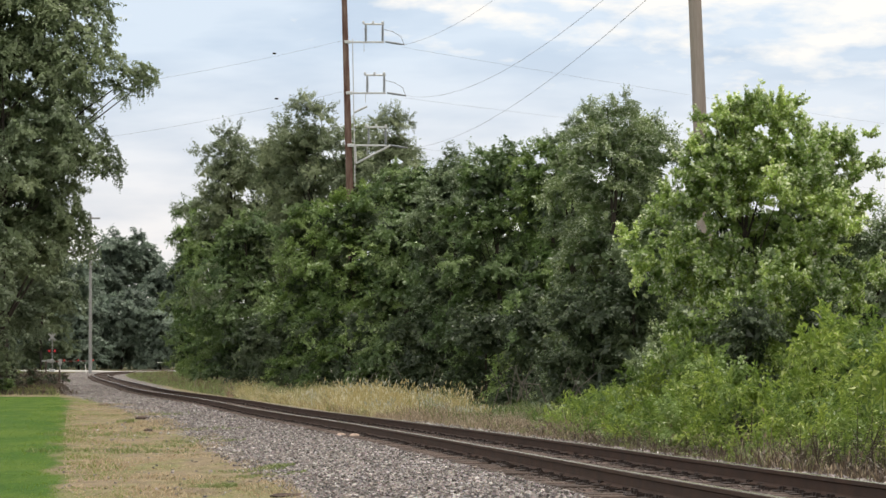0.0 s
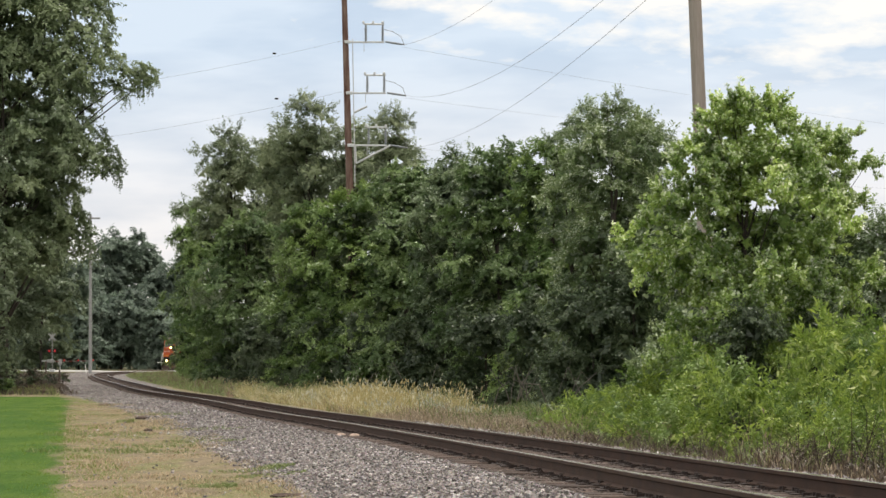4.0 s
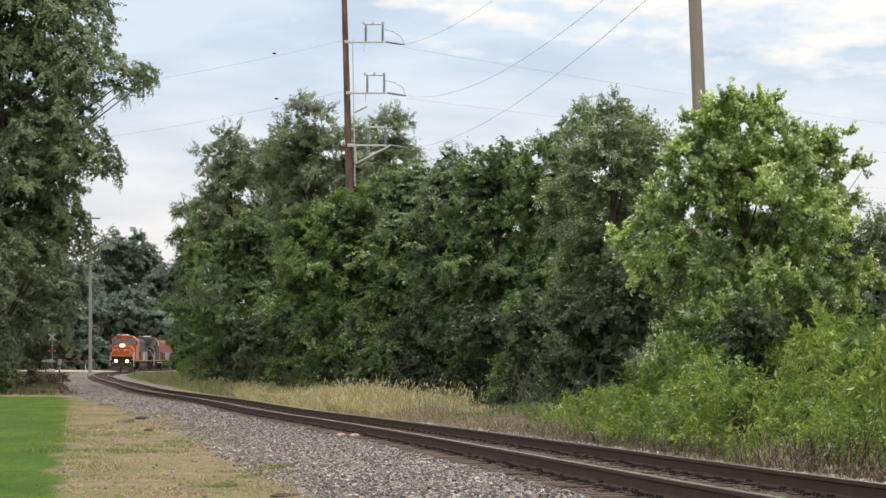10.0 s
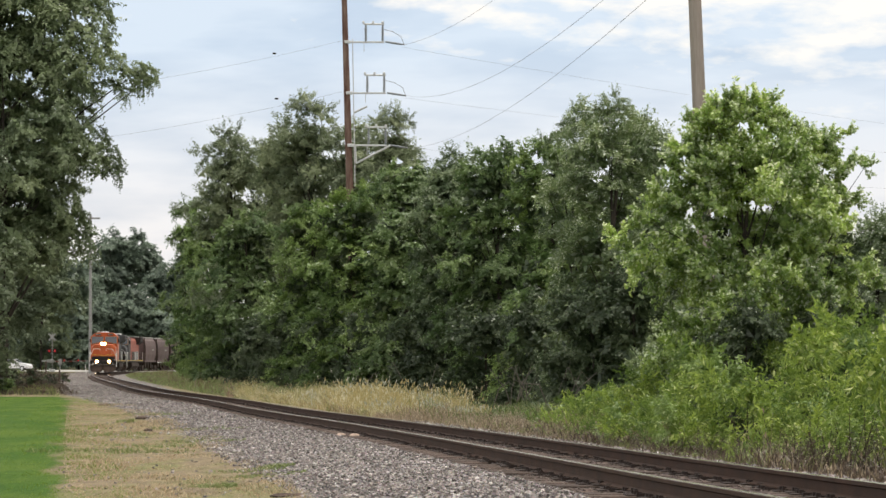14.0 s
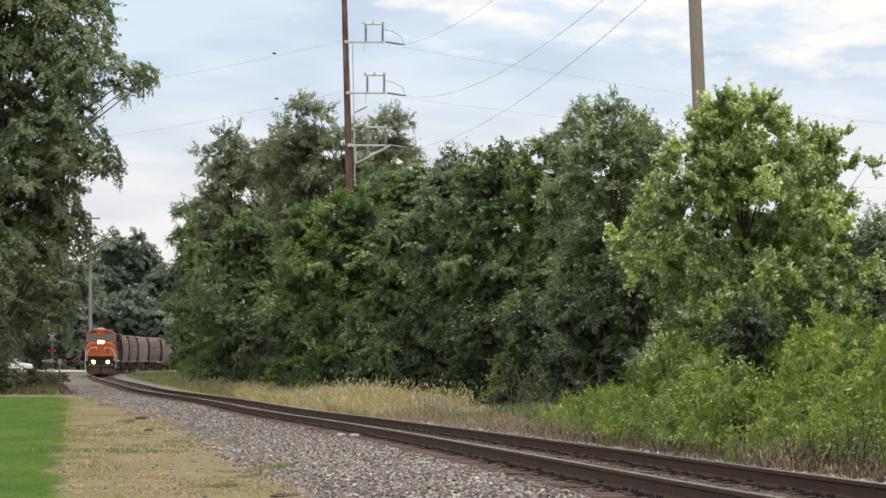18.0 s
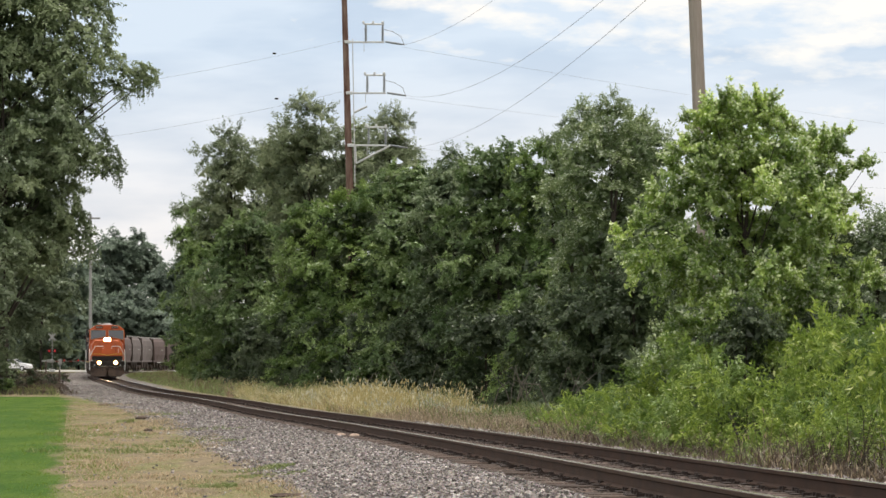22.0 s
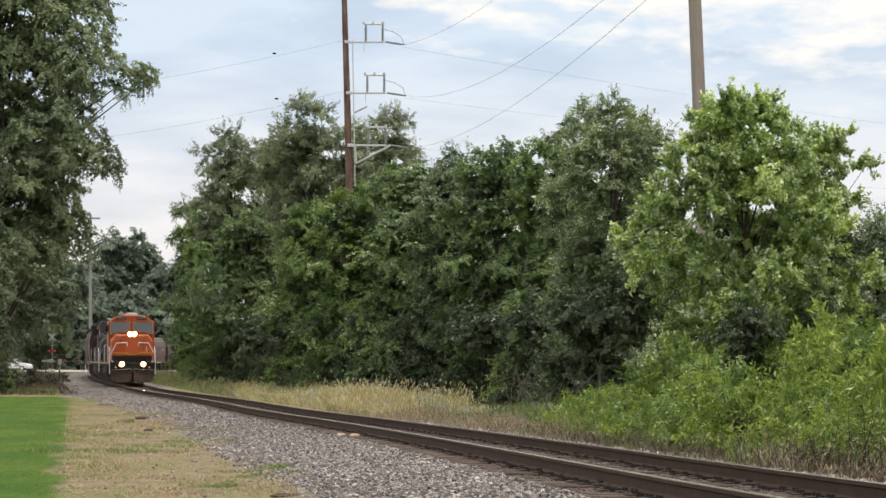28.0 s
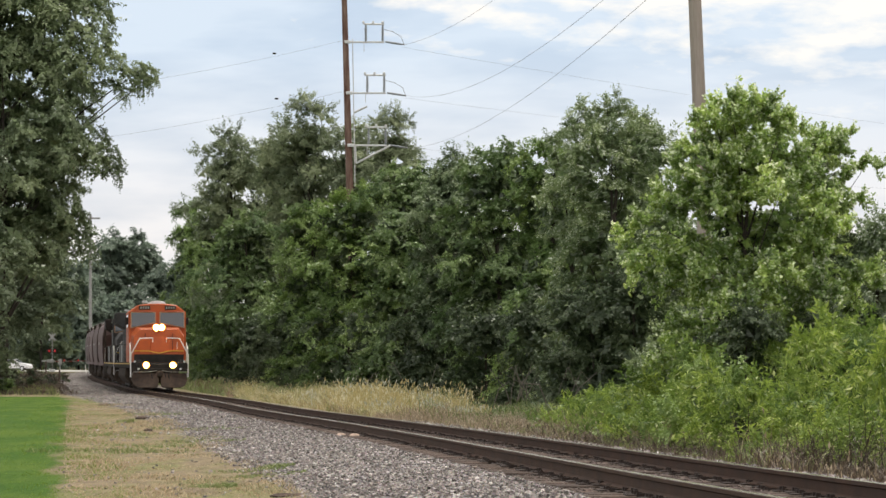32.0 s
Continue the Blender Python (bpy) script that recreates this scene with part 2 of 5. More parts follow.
def part(name, shape, mat, parent, label="", smooth=False):
    """Links one mesh under a thing or part. shape: (verts, faces), a bmesh or a mesh."""
    if isinstance(shape, bmesh.types.BMesh):
        me = bpy.data.meshes.new(name)
        shape.to_mesh(me)
        shape.free()
        me.materials.append(mat)
        if smooth:
            me.polygons.foreach_set("use_smooth", [True] * len(me.polygons))
    elif isinstance(shape, tuple):
        me = mesh_from(name, shape[0], shape[1], mat, smooth)
    else:
        me = shape
    ob = new(name, me)
    ob.parent = parent
    if label:
        ob["label"] = label
    return ob


def thing(name, m, label, category, group="", kind=""):
    ob = new(name)
    ob.empty_display_size = 0.2
    ob.matrix_world = m
    return tagged(ob, label, category, group, kind)


def box(x0, x1, y0, y1, z0, z1, bevel=0.0, taper=None):
    """A bevelled block; taper (tx, ty) scales its top."""
    bm = bmesh.new()
    bmesh.ops.create_cube(bm, size=1.0)
    for v in bm.verts:
        top = v.co.z > 0
        tx, ty = taper if (taper and top) else (1, 1)
        v.co = ((x0 + x1) / 2 + v.co.x * (x1 - x0) * tx, (y0 + y1) / 2 + v.co.y * (y1 - y0) * ty, z1 if top else z0)
    if bevel:
        bmesh.ops.bevel(bm, geom=bm.edges[:], offset=bevel, segments=1, affect="EDGES", clamp_overlap=True)
    return bm


def prism(profile, x0, x1, bevel=0.0):
    """A profile of (y, z) drawn out along x."""
    bm = bmesh.new()
    a = [bm.verts.new((x0, y, z)) for y, z in profile]
    b = [bm.verts.new((x1, y, z)) for y, z in profile]
    bm.faces.new(a)
    bm.faces.new(b[::-1])
    for i in range(len(profile)):
        j = (i + 1) % len(profile)
        bm.faces.new((a[j], a[i], b[i], b[j]))
    bmesh.ops.recalc_face_normals(bm, faces=bm.faces[:])
    if bevel:
        bmesh.ops.bevel(bm, geom=bm.edges[:], offset=bevel, segments=1, affect="EDGES", clamp_overlap=True)
    return bm


def prism_y(profile, y0, y1, bevel=0.0):
    """A profile of (x, z) drawn out along y."""
    bm = prism(profile, y0, y1, bevel)
    for v in bm.verts:
        v.co = (v.co.y, v.co.x, v.co.z)
    bmesh.ops.recalc_face_normals(bm, faces=bm.faces[:])
    return bm


def rod(p, q, r, n=8, r2=None):
    return tube([p, q], [r, r if r2 is None else r2], n)


def tube(pts, radii, n=6, cap=True):
    """A tapered tube along points: (verts, faces)."""
    pts = [Vector(p) for p in pts]
    verts, faces = [], []
    for i, p in enumerate(pts):
        d = (pts[min(i + 1, len(pts) - 1)] - pts[max(i - 1, 0)]).normalized()
        a = d.orthogonal().normalized() if i == 0 else (a - d * a.dot(d)).normalized()
        b = d.cross(a)
        for k in range(n):
            t = 2 * math.pi * k / n
            verts.append(p + (a * math.cos(t) + b * math.sin(t)) * radii[i])
    for i in range(len(pts) - 1):
        for k in range(n):
            k2 = (k + 1) % n
            faces.append((i * n + k, i * n + k2, (i + 1) * n + k2, (i + 1) * n + k))
    if cap:
        faces.append(tuple(range(n))[::-1])
        faces.append(tuple((len(pts) - 1) * n + k for k in range(n)))
    return verts, faces


def joined(*shapes):
    verts, faces = [], []
    for v, f in shapes:
        o = len(verts)
        verts += list(v)
        faces += [tuple(i + o for i in q) for q in f]
    return verts, faces


def bm_shape(bm):
    bm.verts.index_update()
    out = [v.co.copy() for v in bm.verts], [tuple(v.index for v in f.verts) for f in bm.faces]
    bm.free()
    return out


def disc(x, y, z, r, depth, n=16, axis="x"):
    """A short cylinder whose axis is x or y."""
    d = Vector((depth, 0, 0)) if axis == "x" else Vector((0, depth, 0))
    return rod(Vector((x, y, z)) - d / 2, Vector((x, y, z)) + d / 2, r, n)


# ---------------------------------------------------------------- the line of the track
TRACK_Y = np.array([-60, 0, 16, 22, 30, 42, 58, 78, 105, 140, 180, 225, 265, 300, 335, 370, 410, 470, 560, 700.0])
TRACK_X = np.array([9.5, 4.95, 3.39, 2.78, 1.92, 0.46, -1.53, -4.8, -8.95, -15.5, -21.9, -29.15, -34.95, -38.95, -40.7, -40.2, -37.6, -28.0, -3.0, 60.0])
RAIL_Z = EYE - np.array([0.80, 0.86, 0.93, 1.01, 1.094, 1.197, 1.345, 1.44, 1.52, 1.53, 1.515, 1.44, 1.385, 1.33, 1.295, 1.265, 1.25, 1.22, 1.2, 1.2])


def glide(values, y):
    """Smooth interpolation over TRACK_Y."""
    y = np.asarray(y, float)
    s = np.gradient(values, TRACK_Y)
    i = np.clip(np.searchsorted(TRACK_Y, y) - 1, 0, len(TRACK_Y) - 2)
    h = TRACK_Y[i + 1] - TRACK_Y[i]
    u = (y - TRACK_Y[i]) / h
    u = np.clip(u, 0, 1)
    return ((2 * u**3 - 3 * u**2 + 1) * values[i] + (u**3 - 2 * u**2 + u) * h * s[i]
            + (-2 * u**3 + 3 * u**2) * values[i + 1] + (u**3 - u**2) * h * s[i + 1])


LINE_Y = np.arange(-60, 700, 0.5)
LINE_X, LINE_Z = glide(TRACK_X, LINE_Y), glide(RAIL_Z, LINE_Y)
LINE_S = np.concatenate([[0], np.cumsum(np.hypot(np.diff(LINE_X), np.diff(LINE_Y)))])


def on_track(s):
    """The place on the track's axis, rail top, at s metres along it from the near end."""
    return Vector((float(np.interp(s, LINE_S, LINE_X)), float(np.interp(s, LINE_S, LINE_Y)), float(np.interp(s, LINE_S, LINE_Z))))


def s_at(y):
    return float(np.interp(y, LINE_Y, LINE_S))


def smooth01(a, b, x):
    u = np.clip((np.asarray(x, float) - a) / (b - a), 0, 1)
    return u * u * (3 - 2 * u)


GROUND_Y = [0, 30, 60, 100, 140, 200, 260, 330, 400]
GROUND_L = [0.0, -0.02, -0.12, -0.26, -0.28, -0.22, -0.02, 0.16, 0.2]
GROUND_R = [0.2, 0.05, -0.10, -0.22, -0.25, -0.20, -0.02, 0.16, 0.2]


def ground_z(x, y):
    x, y = np.asarray(x, float), np.asarray(y, float)
    d = x - glide(TRACK_X, y)
    top = glide(RAIL_Z, y) - 0.215
    base = np.where(d < 0, np.interp(y, GROUND_Y, GROUND_L), np.interp(y, GROUND_Y, GROUND_R))
    a = np.abs(d)
    w = smooth01(1.75, 4.2, a)
    return top * (1 - w) + np.minimum(base, top + 0.3) * w


def ground_at(x, y):
    return float(ground_z(np.array([x]), np.array([y]))[0])


def at(px, y):
    """World x of a sight line, given as its place across the view, at the distance y."""
    return (px - 784) * y / FOCAL


def height(py, y):
    return EYE + (640 - py) * y / FOCAL


# ---------------------------------------------------------------- ground


def ground_material():
    m = bpy.data.materials.new("ground_soil")
    m.use_nodes = True
    nt = m.node_tree
    N, L = nt.nodes.new, nt.links.new
    b = nt.nodes["Principled BSDF"]
    b.inputs["Roughness"].default_value, b.inputs["Specular IOR Level"].default_value = 0.95, 0.15
    co = N("ShaderNodeTexCoord")

    drawn = N("ShaderNodeMapping")
    drawn.inputs["Scale"].default_value = (1.0, 0.22, 1.0)
    L(co.outputs["Object"], drawn.inputs["Vector"])

    def noise_at(scale, detail=5.0, along=False):
        """Mottling; along: drawn out the way that mowers and trucks pass beside the track."""
        n = N("ShaderNodeTexNoise")
        n.inputs["Scale"].default_value, n.inputs["Detail"].default_value = scale, detail
        L(drawn.outputs[0] if along else co.outputs["Object"], n.inputs["Vector"])
        return n.outputs["Fac"]

    def ramp(fac, c0, c1, p0=0.35, p1=0.65):
        r = N("ShaderNodeValToRGB")
        r.color_ramp.elements[0].position, r.color_ramp.elements[1].position = p0, p1
        r.color_ramp.elements[0].color, r.color_ramp.elements[1].color = (*c0, 1), (*c1, 1)
        L(fac, r.inputs[0])
        return r.outputs[0]

    def mixc(fac, a, c):
        k = N("ShaderNodeMix")
        k.data_type = "RGBA"
        L(fac, k.inputs["Factor"])
        L(a, k.inputs["A"])
        L(c, k.inputs["B"])
        return k.outputs["Result"]

    def mask(name, wobble, amount=0.5, soft=0.10):
        """A zone of the ground with a ragged edge."""
        a = N("ShaderNodeAttribute")
        a.attribute_name = name
        s = N("ShaderNodeMath")
        s.operation, s.inputs[1].default_value = "MULTIPLY_ADD", amount
        L(wobble, s.inputs[0])
        L(a.outputs["Fac"], s.inputs[2])
        r = N("ShaderNodeMapRange")
        r.inputs["From Min"].default_value, r.inputs["From Max"].default_value = 0.5 + amount * (0.52 - soft), 0.5 + amount * (0.52 + soft)
        L(s.outputs[0], r.inputs["Value"])
        return r.outputs[0]

    coarse, mid, fine, grain = noise_at(0.8, 5, True), noise_at(1.6), noise_at(9, 6, True), noise_at(38, 2)
    patch, spots = noise_at(1.0, 6, True), noise_at(3.4, 7, True)
    dirt = mixc(ramp(mid, (0, 0, 0), (1, 1, 1), 0.42, 0.62), ramp(fine, (0.34, 0.27, 0.168), (0.20, 0.157, 0.103)), ramp(fine, (0.155, 0.125, 0.086), (0.27, 0.22, 0.143)))
    lawn = mixc(ramp(coarse, (0, 0, 0), (1, 1, 1), 0.4, 0.6), ramp(fine, (0.036, 0.090, 0.009), (0.056, 0.120, 0.012)), ramp(fine, (0.070, 0.126, 0.014), (0.098, 0.152, 0.022)))
    vor = N("ShaderNodeTexVoronoi")
    vor.inputs["Scale"].default_value = 17.0
    L(co.outputs["Object"], vor.inputs["Vector"])
    sepc = N("ShaderNodeSeparateColor")
    L(vor.outputs["Color"], sepc.inputs[0])
    gravel = ramp(sepc.outputs["Red"], (0.075, 0.066, 0.062), (0.30, 0.275, 0.26), 0.1, 0.9)
    gravel = mixc(ramp(mid, (0, 0, 0), (0.55, 0.55, 0.55), 0.45, 0.7), gravel, ramp(fine, (0.15, 0.125, 0.105), (0.24, 0.205, 0.175)))
    dirt = mixc(ramp(patch, (0, 0, 0), (0.8, 0.8, 0.8), 0.47, 0.60), dirt, ramp(fine, (0.14, 0.155, 0.058), (0.24, 0.225, 0.105)))
    dirt = mixc(ramp(spots, (0, 0, 0), (0.7, 0.7, 0.7), 0.52, 0.62), dirt, ramp(fine, (0.15, 0.115, 0.08), (0.24, 0.19, 0.135)))
    verge = mixc(ramp(mid, (0, 0, 0), (1, 1, 1), 0.4, 0.6), ramp(fine, (0.075, 0.06, 0.032), (0.12, 0.095, 0.055)), ramp(fine, (0.05, 0.065, 0.022), (0.08, 0.09, 0.034)))
    c = mixc(mask("verge", mid), dirt, verge)
    c = mixc(mask("lawn", spots, 0.30, 0.5), c, lawn)
    c = mixc(mask("gravel", fine, 0.6, 0.3), c, gravel)
    L(c, b.inputs["Base Color"])
    hgt = N("ShaderNodeMath")
    hgt.operation = "ADD"
    L(grain, hgt.inputs[0])
    L(vor.outputs["Distance"], hgt.inputs[1])
    bp = N("ShaderNodeBump")
    bp.inputs["Strength"].default_value, bp.inputs["Distance"].default_value = 0.7, 0.03
    L(hgt.outputs[0], bp.inputs["Height"])
    L(bp.outputs[0], b.inputs["Normal"])
    return m


def lawn_edge(y):
    """World x of the lawn's edge towards the track."""
    return np.interp(y, [20, 27, 35, 50, 75, 100, 140], [-3.0, -3.75, -5.1, -7.3, -10.9, -14.4, -20.3])


def gravel_edge(y):
    """How far the ballast reaches from the track's axis on the near side."""
    return np.interp(y, [18, 27, 49, 104, 140], [3.1, 3.3, 3.9, 4.4, 4.8])


def build_ground():
    ys = np.concatenate([np.arange(-60, 12, 4.0), np.arange(12, 70, 0.5), np.arange(70, 160, 1.0), np.arange(160, 420, 2.5),
                         np.geomspace(425, 4500, 24)])
    ls = np.concatenate([-np.geomspace(3000, 40, 16), np.arange(-38, -8, 1.0), np.arange(-8, 8, 0.3), np.arange(8, 40, 1.5), np.geomspace(42, 3000, 16)])
    Y, Lx = np.meshgrid(ys, ls, indexing="ij")
    X = Lx + glide(TRACK_X, np.clip(Y, -60, 700)) * np.clip(1 - (Y - 420) / 400, 0, 1)
    Z = ground_z(X, np.clip(Y, -60, 690))
    rng = np.random.default_rng(3)
    rough = (rng.random(Z.shape) - 0.5) * 0.03
    Z = Z + rough * (np.abs(Lx) > 2.2) * (np.abs(Lx) < 40)
    Z = np.where(np.abs(Lx) > 200, np.minimum(Z, 0.0), Z)
    verts = np.stack([X, Y, Z], -1).reshape(-1, 3)
    nx = len(ls)
    faces = [(i * nx + j, i * nx + j + 1, (i + 1) * nx + j + 1, (i + 1) * nx + j) for i in range(len(ys) - 1) for j in range(nx - 1)]
    me = mesh_from("ground", verts.tolist(), faces, ground_material(), True)
    d = Lx
    ragged = np.array([noise.noise(Vector((0.5 * a, 0.25 * b, 5.0))) + 0.5 * noise.noise(Vector((1.7 * a, 0.7 * b, 9.0))) if 10 < b < 140 and -40 < a < 8 else 0.0 for a, b in zip(X.ravel(), Y.ravel())]).reshape(X.shape)
    gravel = np.where(d < 0, smooth01(-0.9, 0.6, d + 0.7 * ragged + gravel_edge(Y)), 1 - smooth01(1.7, 2.6, d))
    gravel = np.maximum(gravel, smooth01(150, 200, Y) * (1 - smooth01(330, 345, Y)) * smooth01(-4.9, -3.2, d) * (1 - smooth01(2.2, 4.0, d)))
    # dark soil fouls the gravel between the rails, and mixes in beyond y 140
    soil_mix = np.maximum((1 - smooth01(1.0, 1.5, np.abs(d))), 0.55 * smooth01(140, 190, Y))
    gravel = gravel * (1 - 0.42 * soil_mix)
    lawn = (1 - smooth01(-1.0, 1.0, (X + 0.6 * ragged - lawn_edge(Y)) / (0.5 + Y * 0.008))) * (1 - smooth01(128, 134, Y))
    verge = np.where(d > 0, smooth01(2.4, 3.4, d), smooth01(128, 140, Y) * (1 - smooth01(-9, -7, d)))
    verge = np.maximum(verge, soil_mix * (d > -9))
    for name, vals in (("gravel", gravel), ("lawn", lawn), ("verge", verge)):
        a = me.attributes.new(name, "FLOAT", "POINT")
        a.data.foreach_set("value", vals.astype(np.float32).ravel())
    return tagged(new("ground", me), "gravelly soil with mown lawn, dry dirt strip and weedy verge", "ground", kind="structure")


build_ground()

# ---------------------------------------------------------------- track


def sweep(profile, offset, s0, s1, step, lift=0.0):
    """A profile of (across, up) carried along the track at a sideways offset."""
    ss = np.arange(s0, s1 + step / 2, step)
    verts, faces, n = [], [], len(profile)
    for s in ss:
        p, q = on_track(s - 0.5), on_track(s + 0.5)
        c = (p + q) / 2
        d = (q - p).normalized()
        side = Vector((d.y, -d.x, 0)).normalized()
        for a, u in profile:
            verts.append(c + side * (offset + a) + Vector((0, 0, u + lift)))
    for i in range(len(ss) - 1):
        for k in range(n):
            k2 = (k + 1) % n
            faces.append((i * n + k, (i + 1) * n + k, (i + 1) * n + k2, i * n + k2))
    return verts, faces


S_NEAR, S_FAR = s_at(-20), s_at(480)
RAIL_PROFILE = [(-0.037, -0.006), (-0.037, -0.036), (-0.01, -0.05), (-0.01, -0.135), (-0.07, -0.155), (-0.07, -0.17),
                (0.07, -0.17), (0.07, -0.155), (0.01, -0.135), (0.01, -0.05), (0.037, -0.036), (0.037, -0.006)]


def track_pose(s):
    p, q = on_track(s - 0.5), on_track(s + 0.5)
    c = (p + q) / 2
    return Matrix.Translation(c) @ (q - p).to_track_quat("Y", "Z").to_matrix().to_4x4()


def build_track():
    root = thing("railway_track", pose(0, 0, 0), "single railway track of rusty rails on dark wooden ties", "railway track", kind="structure")
    for side in (-0.7525, 0.7525):
        rail = part("rail", sweep(RAIL_PROFILE, side, S_NEAR, S_FAR, 1.5), M["rail"], root, "rusty brown steel rail with a worn bright top")
        part("running_surface", sweep([(-0.034, 0.0), (-0.034, -0.01), (0.034, -0.01), (0.034, 0.0)], side, S_NEAR, S_FAR, 1.5), M["railtop"], rail, "worn bright rail top")
    tie = mesh_from("tie", *bm_shape(box(-1.30, 1.30, -0.115, 0.115, -0.36, -0.182, 0.012)), M["tie"])
    plates = []
    for side in (-0.7525, 0.7525):
        plates.append(bm_shape(box(side - 0.19, side + 0.19, -0.10, 0.10, -0.184, -0.168, 0.004)))
        for sx in (-0.10, 0.10):
            for sy in (-0.055, 0.055):
                plates.append(bm_shape(box(side + sx - 0.02, side + sx + 0.02, sy - 0.02, sy + 0.02, -0.17, -0.135)))
        for sy in (-0.15, 0.15):
            plates.append(bm_shape(box(side - 0.11, side + 0.11, sy - 0.02, sy + 0.02, -0.215, -0.155)))
    plate = mesh_from("tie_plate", *joined(*plates), M["plate"])
    s, k = s_at(14), 0
    rng = random.Random(5)
    while k < 290:
        m = track_pose(s) @ pose(rng.uniform(-0.06, 0.06), 0, rng.uniform(-0.012, 0.006), 0, 0, rng.uniform(-1.5, 1.5))
        t = part("tie", tie, None, root)
        t.matrix_basis = m
        part("tie_plate", plate, None, t)
        s += 0.50
        k += 1
    verts, faces = [], []
    while s < s_at(345):
        m = track_pose(s)
        o = len(verts)
        for x in (-1.3, 1.3):
            for y in (-0.115, 0.115):
                for z in (-0.34, -0.182):
                    verts.append(m @ Vector((x, y, z)))
        faces += [tuple(o + i for i in f) for f in ((1, 3, 7, 5), (0, 1, 5, 4), (2, 6, 7, 3), (0, 2, 3, 1), (4, 5, 7, 6))]
        s += 0.50
    tagged(part("far_ties", (verts, faces), M["tie"], root), kind="stuff")


build_track()

# ---------------------------------------------------------------- trees


LEAF_SHAPES = {
    "dart": [(0.0, 0.5), (1.0, 0.0), (0.0, -0.5)],
    "blade": [(0.0, 0.0), (0.45, 0.5), (1.0, 0.0), (0.45, -0.5)],
    "broad": [(0.0, 0.0), (0.25, 0.44), (0.58, 0.34), (1.0, 0.0), (0.58, -0.34), (0.25, -0.44)],
}


def leaf_clump(name, seed, mat, shoots=16, leaves=26, leaf=0.15, slim=0.5, rise=0.0, droop=0.35, outline="dart", loose=0.35, face=0.33):
    """A domed spray of leafy shoots of about one metre's radius, hollow below: leaves lie in rows along each shoot, facing out and up."""
    rng = np.random.default_rng(seed)
    verts, faces = [], []
    shape = LEAF_SHAPES[outline]
    for k in range(shoots):
        az = 2.39996 * k + rng.uniform(-0.5, 0.5)
        cz = min(0.99, -0.15 + 1.13 * ((k * 0.618 + rng.uniform(0, 0.25)) % 1.0) + rise)
        sz = math.sqrt(max(0.0, 1 - cz * cz))
        d = np.array([math.cos(az) * sz, math.sin(az) * sz, cz])
        length = rng.uniform(0.65, 1.15)
        bend = rng.normal(size=3) * 0.12
        bend[2] -= droop * (1 - 0.55 * max(0.0, cz))
        for i in range(leaves):
            u = 0.22 + 0.78 * ((i + rng.random()) / leaves) ** 0.75
            p = d * length * u + bend * u * u + rng.normal(size=3) * 0.05
            run = d * length + 2 * bend * u
            run /= np.linalg.norm(run)
            up = d * (1.35 * face) + np.array([0, 0, 1.35 * (1 - face)])
            side = np.cross(run, up)
            side /= np.linalg.norm(side) + 1e-9
            a = run * 0.75 + side * (0.8 if i % 2 else -0.8) + rng.normal(size=3) * loose
            a[2] -= 0.30
            a /= np.linalg.norm(a)
            n = up + rng.normal(size=3) * loose
            w = np.cross(a, n)
            w /= np.linalg.norm(w) + 1e-9
            size = leaf * rng.uniform(0.65, 1.25) * (1.1 - 0.3 * u)
            fold = np.cross(w, a) * size * 0.22
            o = len(verts)
            verts += [p + a * (x * size) + w * (y * slim * size) + fold * abs(y) for x, y in shape]
            faces.append(tuple(range(o, o + len(shape))))
    return mesh_from(name, verts, faces, mat)


CLUMPS = {k: [leaf_clump("leaf_clump", 10 * i + j, M[k], *a) for j in range(4)] for i, (k, a) in enumerate({
    "maple": (18, 26, 0.215, 0.9, 0.26, 0.12, "broad", 0.42, 0.62),
    "willow": (22, 27, 0.145, 0.6, 0.0, 0.30, "dart", 0.5),
    "green": (20, 28, 0.155, 0.75, 0.0, 0.35, "dart", 0.4),
    "bright": (20, 28, 0.155, 0.75, 0.0, 0.35, "dart", 0.4),
    "pale": (20, 28, 0.15, 0.65, 0.0, 0.4, "dart", 0.4),
    "grey": (18, 26, 0.165, 0.55, 0.08, 0.30, "blade", 0.45, 0.45),
    "far": (16, 20, 0.235, 0.7, 0.0, 0.35, "dart", 0.45),
    "left": (22, 27, 0.155, 0.68, -0.05, 0.55, "dart", 0.5),
    "shade": (20, 26, 0.16, 0.65, -0.05, 0.5, "dart", 0.5),
    "darkshade": (18, 22, 0.17, 0.65, 0.0, 0.3, "dart", 0.5),
    "deadweed": (18, 16, 0.17, 0.3, 0.1, 0.1, "dart", 0.5),
    "weed": (14, 18, 0.27, 0.36, 0.12, 0.35, "blade", 0.5, 0.45),
}.items())}
# coarse foliage inside a crown; some species use leaves coloured dark for shade
CORES = {k: leaf_clump("leaf_clump", 900 + i, M[k if k in ("willow", "left", "far", "maple", "grey", "shade") else "darkshade"], 14, 12, 0.36, 0.75, 0.0, 0.2, "dart", 0.8) for i, k in enumerate(CLUMPS)}
SWAYERS = []


